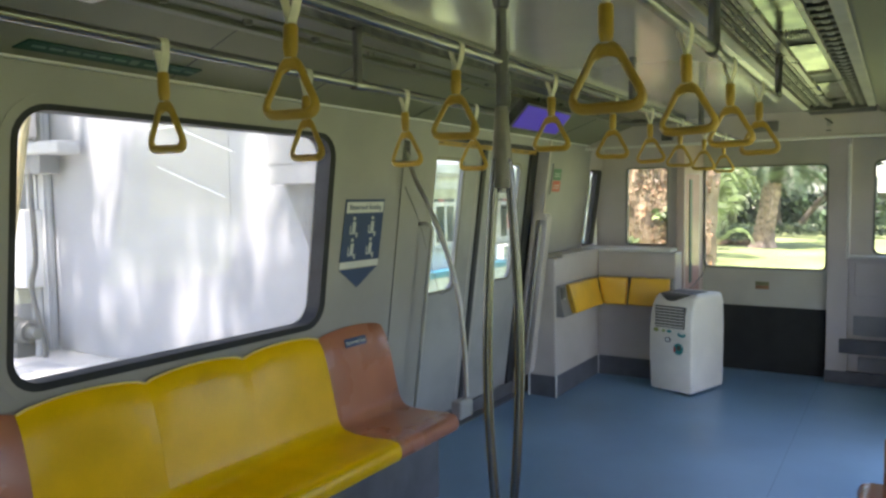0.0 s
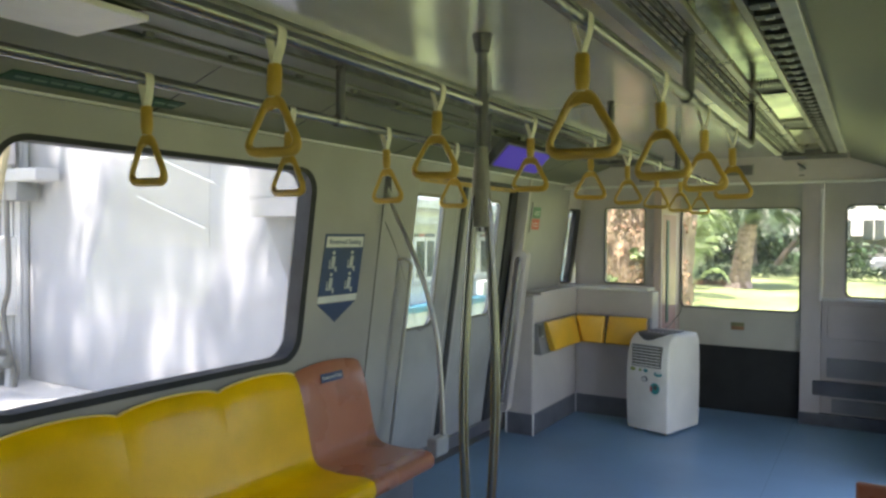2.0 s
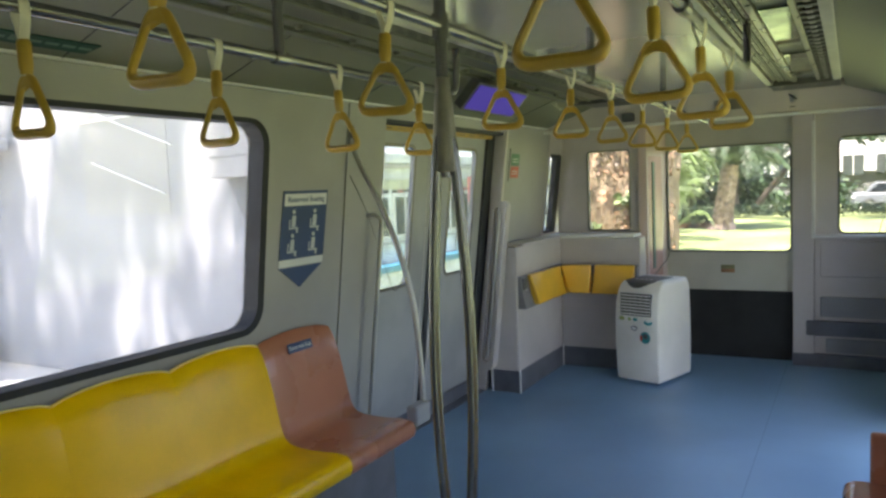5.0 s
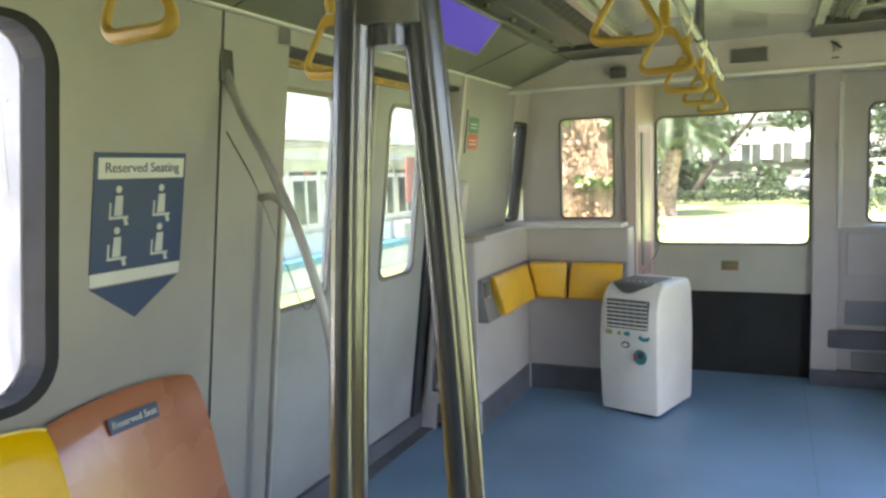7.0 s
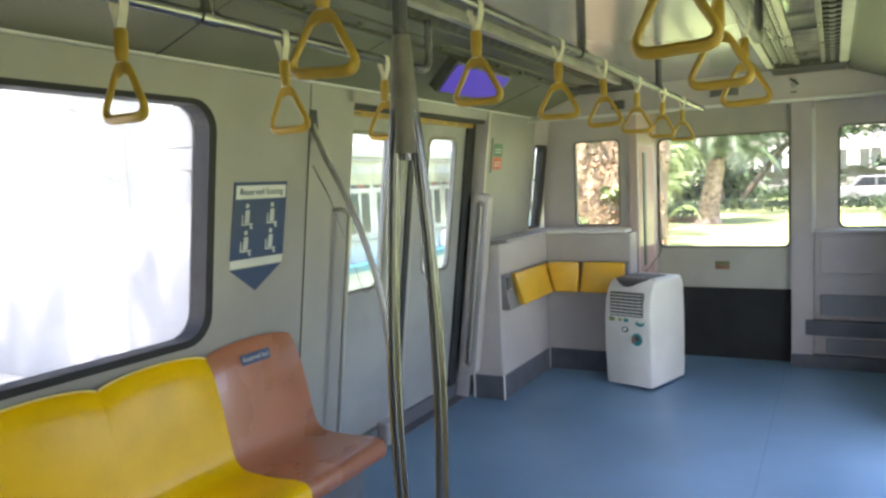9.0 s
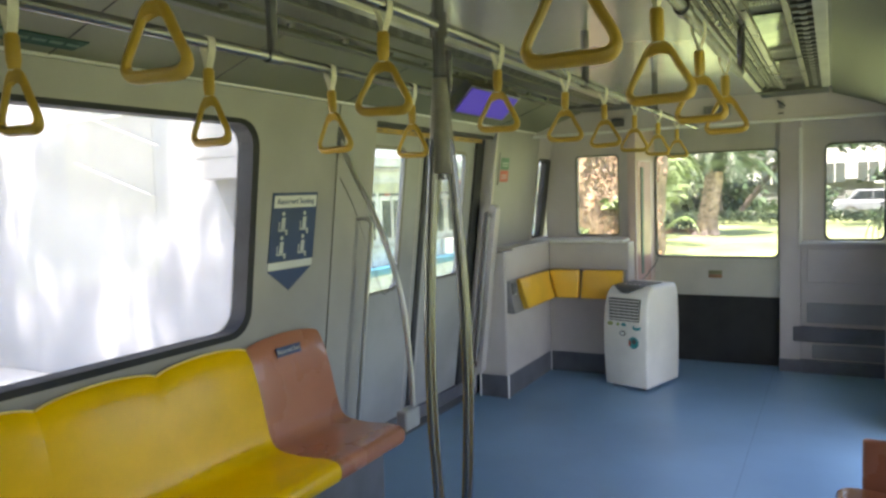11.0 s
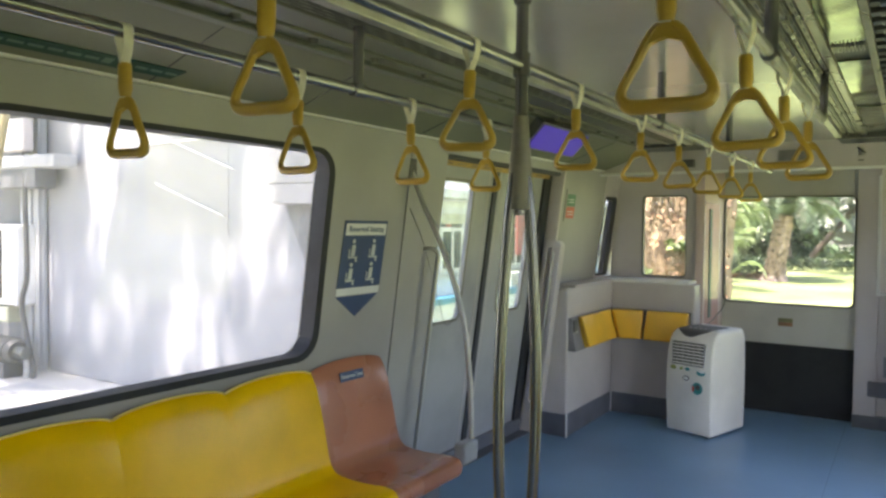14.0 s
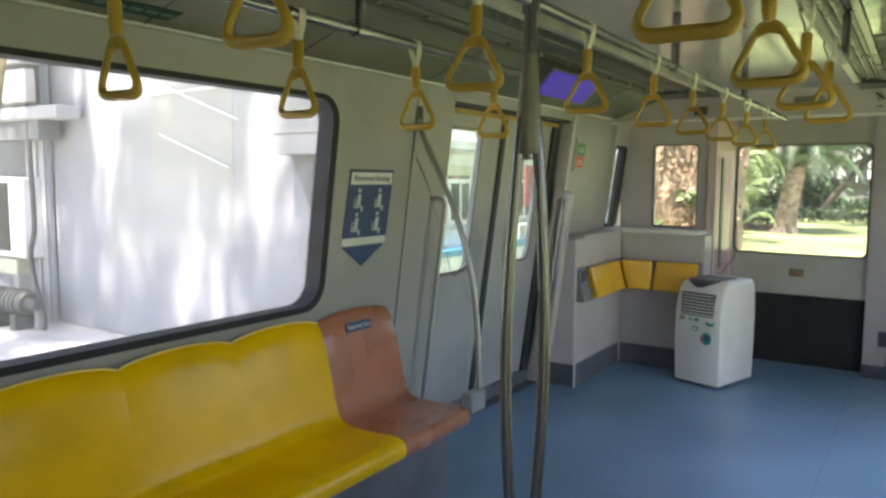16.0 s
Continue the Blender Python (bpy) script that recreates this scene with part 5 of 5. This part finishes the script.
bm = bmesh.new()
for i in range(12):
    for j in range(8):
        leaf_mass(bm, (-9.2 + 0.66 * i + rng.uniform(-0.3, 0.3), -1.4 + 0.62 * j + rng.uniform(-0.3, 0.3), rng.uniform(6.4, 8.8)), (0.7, 0.6, 0.5), 84, 0.27, rng, shell=0.2)
part("crown", bm, LEAF, t)


def palm(x, y, h, r, fronds, length, label, lean=(0, 0), z0=G, start=0.0):
    p = empty("palm", label, "palm tree", group="garden palms")
    trunk("trunk", x, y, z0, h, r, r * 0.72, PALMBARK, p, lean=lean, rough=0.26, sides=28, rings=70, flare=0.6, seed=x)
    bm = bmesh.new()
    turns = random.Random(5)
    for i in range(230):
        t = (i + 0.5) / 230
        a = i * 2.39996 + turns.uniform(-0.15, 0.15)
        d = Vector((math.cos(a), math.sin(a), 0))
        q = Vector((-d.y, d.x, 0)) * r * turns.uniform(0.16, 0.26)
        c = Vector((x + lean[0] * t, y + lean[1] * t, z0 + h * t)) + d * r * (0.93 - 0.26 * t)
        out = d * r * turns.uniform(0.16, 0.34)
        up = Vector((0, 0, h * 0.045 * turns.uniform(0.7, 1.3)))
        v = [bm.verts.new(k) for k in (c - q - up, c + q - up, c + q * 0.7 + up + out, c - q * 0.7 + up + out, c + up * 1.2)]
        for f in ((0, 1, 2, 3), (3, 2, 4), (1, 4, 2), (0, 3, 4)):
            bm.faces.new([v[k] for k in f])
    link("leaf_bases", bm, PALMBARK, p, "rough cut leaf bases round the trunk", kind="stuff")
    bm = bmesh.new()
    for i in range(fronds):
        a = start + 2 * math.pi * i / fronds + rng.uniform(-0.2, 0.2)
        frond(bm, (x + lean[0], y + lean[1], z0 + h), a, length * rng.uniform(0.8, 1.15), length * rng.uniform(0.12, 0.75), rng)
    part("crown", bm, PALMLEAF, p)
    return p


palm(-3.32, 29.0, 2.35, 0.33, 56, 2.8, "stout palm with rough leaning trunk on the lawn", lean=(0.36, 0))
palm(-7.4, 34.0, 4.0, 0.40, 28, 3.4, "stout palm behind the lawn")


def cane_palm(x, y, stems, height, label):
    p = empty("cane_palm", label, "palm clump", group="cane palms")
    for i in range(stems):
        a = rng.uniform(0, 6.28)
        rr = rng.uniform(0.05, 0.55)
        bx, by = x + rr * math.cos(a), y + rr * math.sin(a)
        hh = height * rng.uniform(0.35, 0.8)
        part("cane", tube([(bx, by, G), (bx + 0.2 * math.cos(a), by + 0.2 * math.sin(a), G + hh)], 0.035, 7), FERN, p)
    bm = bmesh.new()
    for i in range(stems * 4):
        a = rng.uniform(0, 6.28)
        rr = rng.uniform(0.05, 0.6)
        frond(bm, (x + rr * math.cos(a), y + rr * math.sin(a), G + height * rng.uniform(0.2, 0.72)), a + rng.uniform(-0.6, 0.6), height * rng.uniform(0.45, 0.7), height * rng.uniform(0.15, 0.5), rng, 36)
    part("fronds", bm, FERN, p, "arching feathered fronds")
    return p


cane_palm(-3.35, 19.0, 6, 2.5, "clump of arching yellow-green cane palm")
cane_palm(-4.3, 23.0, 11, 3.4, "tall clump of cane palm")
cane_palm(-5.4, 27.0, 8, 3.0, "clump of cane palm under the trees")


def garden_tree(x, y, h, spread, count, label):
    t = empty("garden_tree", label, "tree", group="garden trees")
    trunk("trunk", x, y, G, h * 0.75, 0.26, 0.12, DARKBARK, t, lean=(rng.uniform(-0.6, 0.6), 0), seed=y)
    for i in range(4):
        a = i * 1.6 + rng.uniform(0, 0.6)
        p0 = Vector((x, y, G + h * (0.30 + 0.09 * i)))
        d = Vector((math.cos(a) * spread * 0.6, math.sin(a) * spread * 0.6, h * 0.28))
        part("limb", tube([p0, p0 + d * 0.5 + Vector((0, 0, 0.1)), p0 + d], [0.11, 0.08, 0.04], 7), DARKBARK, t)
    bm = bmesh.new()
    for i in range(14):
        leaf_mass(bm, (x + rng.uniform(-1, 1) * spread, y + rng.uniform(-1, 1) * spread * 0.8, G + h * rng.uniform(0.32, 1.0)), (spread * 0.55, spread * 0.5, h * 0.14), count // 7, 0.27, rng, shell=0.3)
    part("crown", bm, LEAF, t)
    return t


for x, y, h, sp, c in ((-12.5, 38, 9, 3.6, 2600), (-8.5, 44, 10, 4.2, 2800), (-5.2, 47, 10, 3.4, 2600), (-15.5, 30, 9, 3.5, 2200), (-6.2, 39, 6, 2.6, 2000), (5.5, 56, 10, 5.0, 2400), (11, 60, 10, 5.0, 2400)):
    garden_tree(x, y, h, sp, c, "leafy garden tree behind the lawn")

# thin tree that leans over the far lawn
t = empty("leaning_tree", "thin dark tree leaning over the far lawn", "tree")
part("trunk", tube(spline([(-3.95, 45.5, G), (-3.2, 45.4, 0.75), (-2.1, 45.2, 2.15), (-0.6, 45.0, 4.0), (0.6, 44.8, 6.0)], 6), [0.20 - 0.005 * i for i in range(25)], 9), DARKBARK, t, smooth=True)
part("limb", tube(spline([(-2.1, 45.2, 2.15), (-1.9, 45.6, 3.2), (-2.2, 46.0, 4.6)], 5), [0.09 - 0.005 * i for i in range(11)], 7), DARKBARK, t, smooth=True)
bm = bmesh.new()
for _ in range(14):
    leaf_mass(bm, (rng.uniform(-3.2, 1.8), 45 + rng.uniform(-1, 1), rng.uniform(3.6, 6.6)), (0.9, 0.8, 0.5), 150, 0.2, rng, shell=0.2)
# Unseen leaf canopy added overhead to throw shade on the far lawn.
lawn_shade = random.Random(23)
for _ in range(70):
    leaf_mass(bm, (lawn_shade.uniform(-5.0, 5.0), lawn_shade.uniform(28.5, 44), lawn_shade.uniform(6.4, 8.6)), (1.3, 1.3, 0.6), 110, 0.30, lawn_shade, shell=0.2)
part("crown", bm, LEAF, t)

# reddish ground cover at the foot of the palm
bm = bmesh.new()
for _ in range(36):
    leaf_mass(bm, (rng.uniform(-6.4, -3.7), rng.uniform(29.6, 31.2), G + 0.12), (0.35, 0.35, 0.16), 60, 0.10, rng, shell=0.2)
link("ground_cover", bm, REDLEAF, label="low reddish ground cover under the palm", category="ground cover", kind="stuff")

# dense woodland edge far behind
bm = bmesh.new()
for _ in range(260):
    wx, wz = rng.uniform(-34, 26), G + 9.5 * rng.random() ** 1.2
    if wz < 4.6 and rng.random() < (0.85 if 0.3 < wx < 9 else 0.7 if -5.0 < wx < 0.3 else 0):
        continue
    leaf_mass(bm, (wx, rng.uniform(52, 60), wz), (2.6, 1.5, 1.3), 170, 0.48, rng, shell=0.2)
for _ in range(150):
    wx = rng.uniform(-34, 26)
    leaf_mass(bm, (wx, rng.uniform(53, 60), G + (0.5 if -5.5 < wx < 4 else 2.6) * rng.random()), (2.0, 1.2, 0.4 if -5.5 < wx < 4 else 1.0), 110, 0.3 if -5.5 < wx < 4 else 0.45, rng, shell=0.2)
link("far_woods", bm, LEAF, label="dense dark green woodland beyond the garden", category="woods", kind="stuff")

# hedges and far things
def hedge(x0, x1, y, h, label):
    e = empty("hedge", label, "hedge", group="hedges")
    bm = bmesh.new()
    n = int((x1 - x0) * 3)
    for i in range(n):
        leaf_mass(bm, (x0 + (x1 - x0) * (i + 0.5) / n, y + rng.uniform(-0.3, 0.3), G + h * 0.5), (0.5, 0.5, h * 0.55), 190, 0.12, rng, shell=0.4)
    part("leaves", bm, LEAF, e)
    return e


hedge(-20, 8, 37.0, 0.75, "low clipped hedge behind the lawn")
hedge(-9.5, -4.5, 31.0, 1.1, "shrubs under the palms")
hedge(2.2, 4.6, 30.0, 1.0, "rounded shrubs on the lawn")
hedge(-6.5, -3.9, 30.5, 0.8, "dark shrubs beside the palm")
e = empty("road_wall", "white parapet of a road beyond the garden", "parapet")
part("rail", box(3, 40, 50.0, 50.4, 1.3, 1.45, 0.05), CONCRETE, e)
for i in range(8):
    part("post", box(3.5 + i * 5, 4.0 + i * 5, 50.0, 50.4, G, 1.3), BUILD, e)
r = empty("garden_path", "pale stepping stone path across the lawn", "path")
part("slab", box(2.5, 10, 27.0, 28.0, G - 0.05, G + 0.03, 0.01), PAVE, r)
CARPAINT = mat("car_paint", (0.17, 0.18, 0.20), 0.35, var=0.05)
fv = empty("pale_car", "pale grey car parked beyond the shrubs", "car")
part("body", box(0.9, 4.6, 41.0, 42.8, G + 0.30, G + 0.95, 0.16, seg=3), CARPAINT, fv)
part("cabin", prism([(1.5, G + 0.93), (1.9, G + 1.42), (3.6, G + 1.42), (4.2, G + 0.93)], "y", 41.15, 42.65, bevel=0.06), CARPAINT, fv)
CARGLASS = mat("car_glass", (0.02, 0.025, 0.03), 0.3, var=0.1, spec=0.2)
for a, b in (((1.66, 2.03), (2.55, 2.55)), ((2.63, 2.63), (3.36, 3.36)), ((3.44, 3.44), (4.0, 3.52))):
    part("window", prism([(a[0], G + 0.96), (a[1], G + 1.36), (b[1], G + 1.36), (b[0], G + 0.96)], "y", 41.10, 41.16), CARGLASS, fv, "dark side window")
part("bumper", box(0.84, 1.0, 41.05, 42.75, G + 0.32, G + 0.55, 0.05), ACDARK, fv)
part("headlight", box(0.88, 1.06, 40.985, 41.3, G + 0.66, G + 0.78, 0.03), SIGNWHITE, fv)
for x in (1.65, 3.85):
    tyre = part("wheel", tube([(x, 40.97, G + 0.33), (x, 41.22, G + 0.33)], 0.33, 20), ACDARK, fv)
    part("rim", tube([(x, 40.955, G + 0.33), (x, 40.972, G + 0.33)], 0.2, 16), DULLSTEEL, tyre)


# pale low building beyond the garden
fb = empty("garden_pavilion", "pale low building with dark openings beyond the garden trees", "building")
part("wall", box(-7.0, 7.0, 64.0, 68.0, G, 4.4), DARKCONCRETE, fb)
part("annex", box(-5.4, 7.0, 63.6, 64.0, 1.7, 4.4), BUILD, fb, "white annex wall")
part("roof", box(-7.4, 7.4, 63.4, 68.4, 4.4, 4.7, 0.05), CONCRETE, fb, "flat grey roof")
for i in range(6):
    wnd = part("window", box(-6.3 + i * 2.2, -4.9 + i * 2.2, 63.55 if i > 0 else 63.95, 63.6 if i > 0 else 64.0, 1.4, 2.9), DARKGLASS, fb)
    part("mullion", box(-5.63 + i * 2.2, -5.57 + i * 2.2, 63.52 if i > 0 else 63.92, 63.55 if i > 0 else 63.95, 1.4, 2.9), WHITE, wnd)
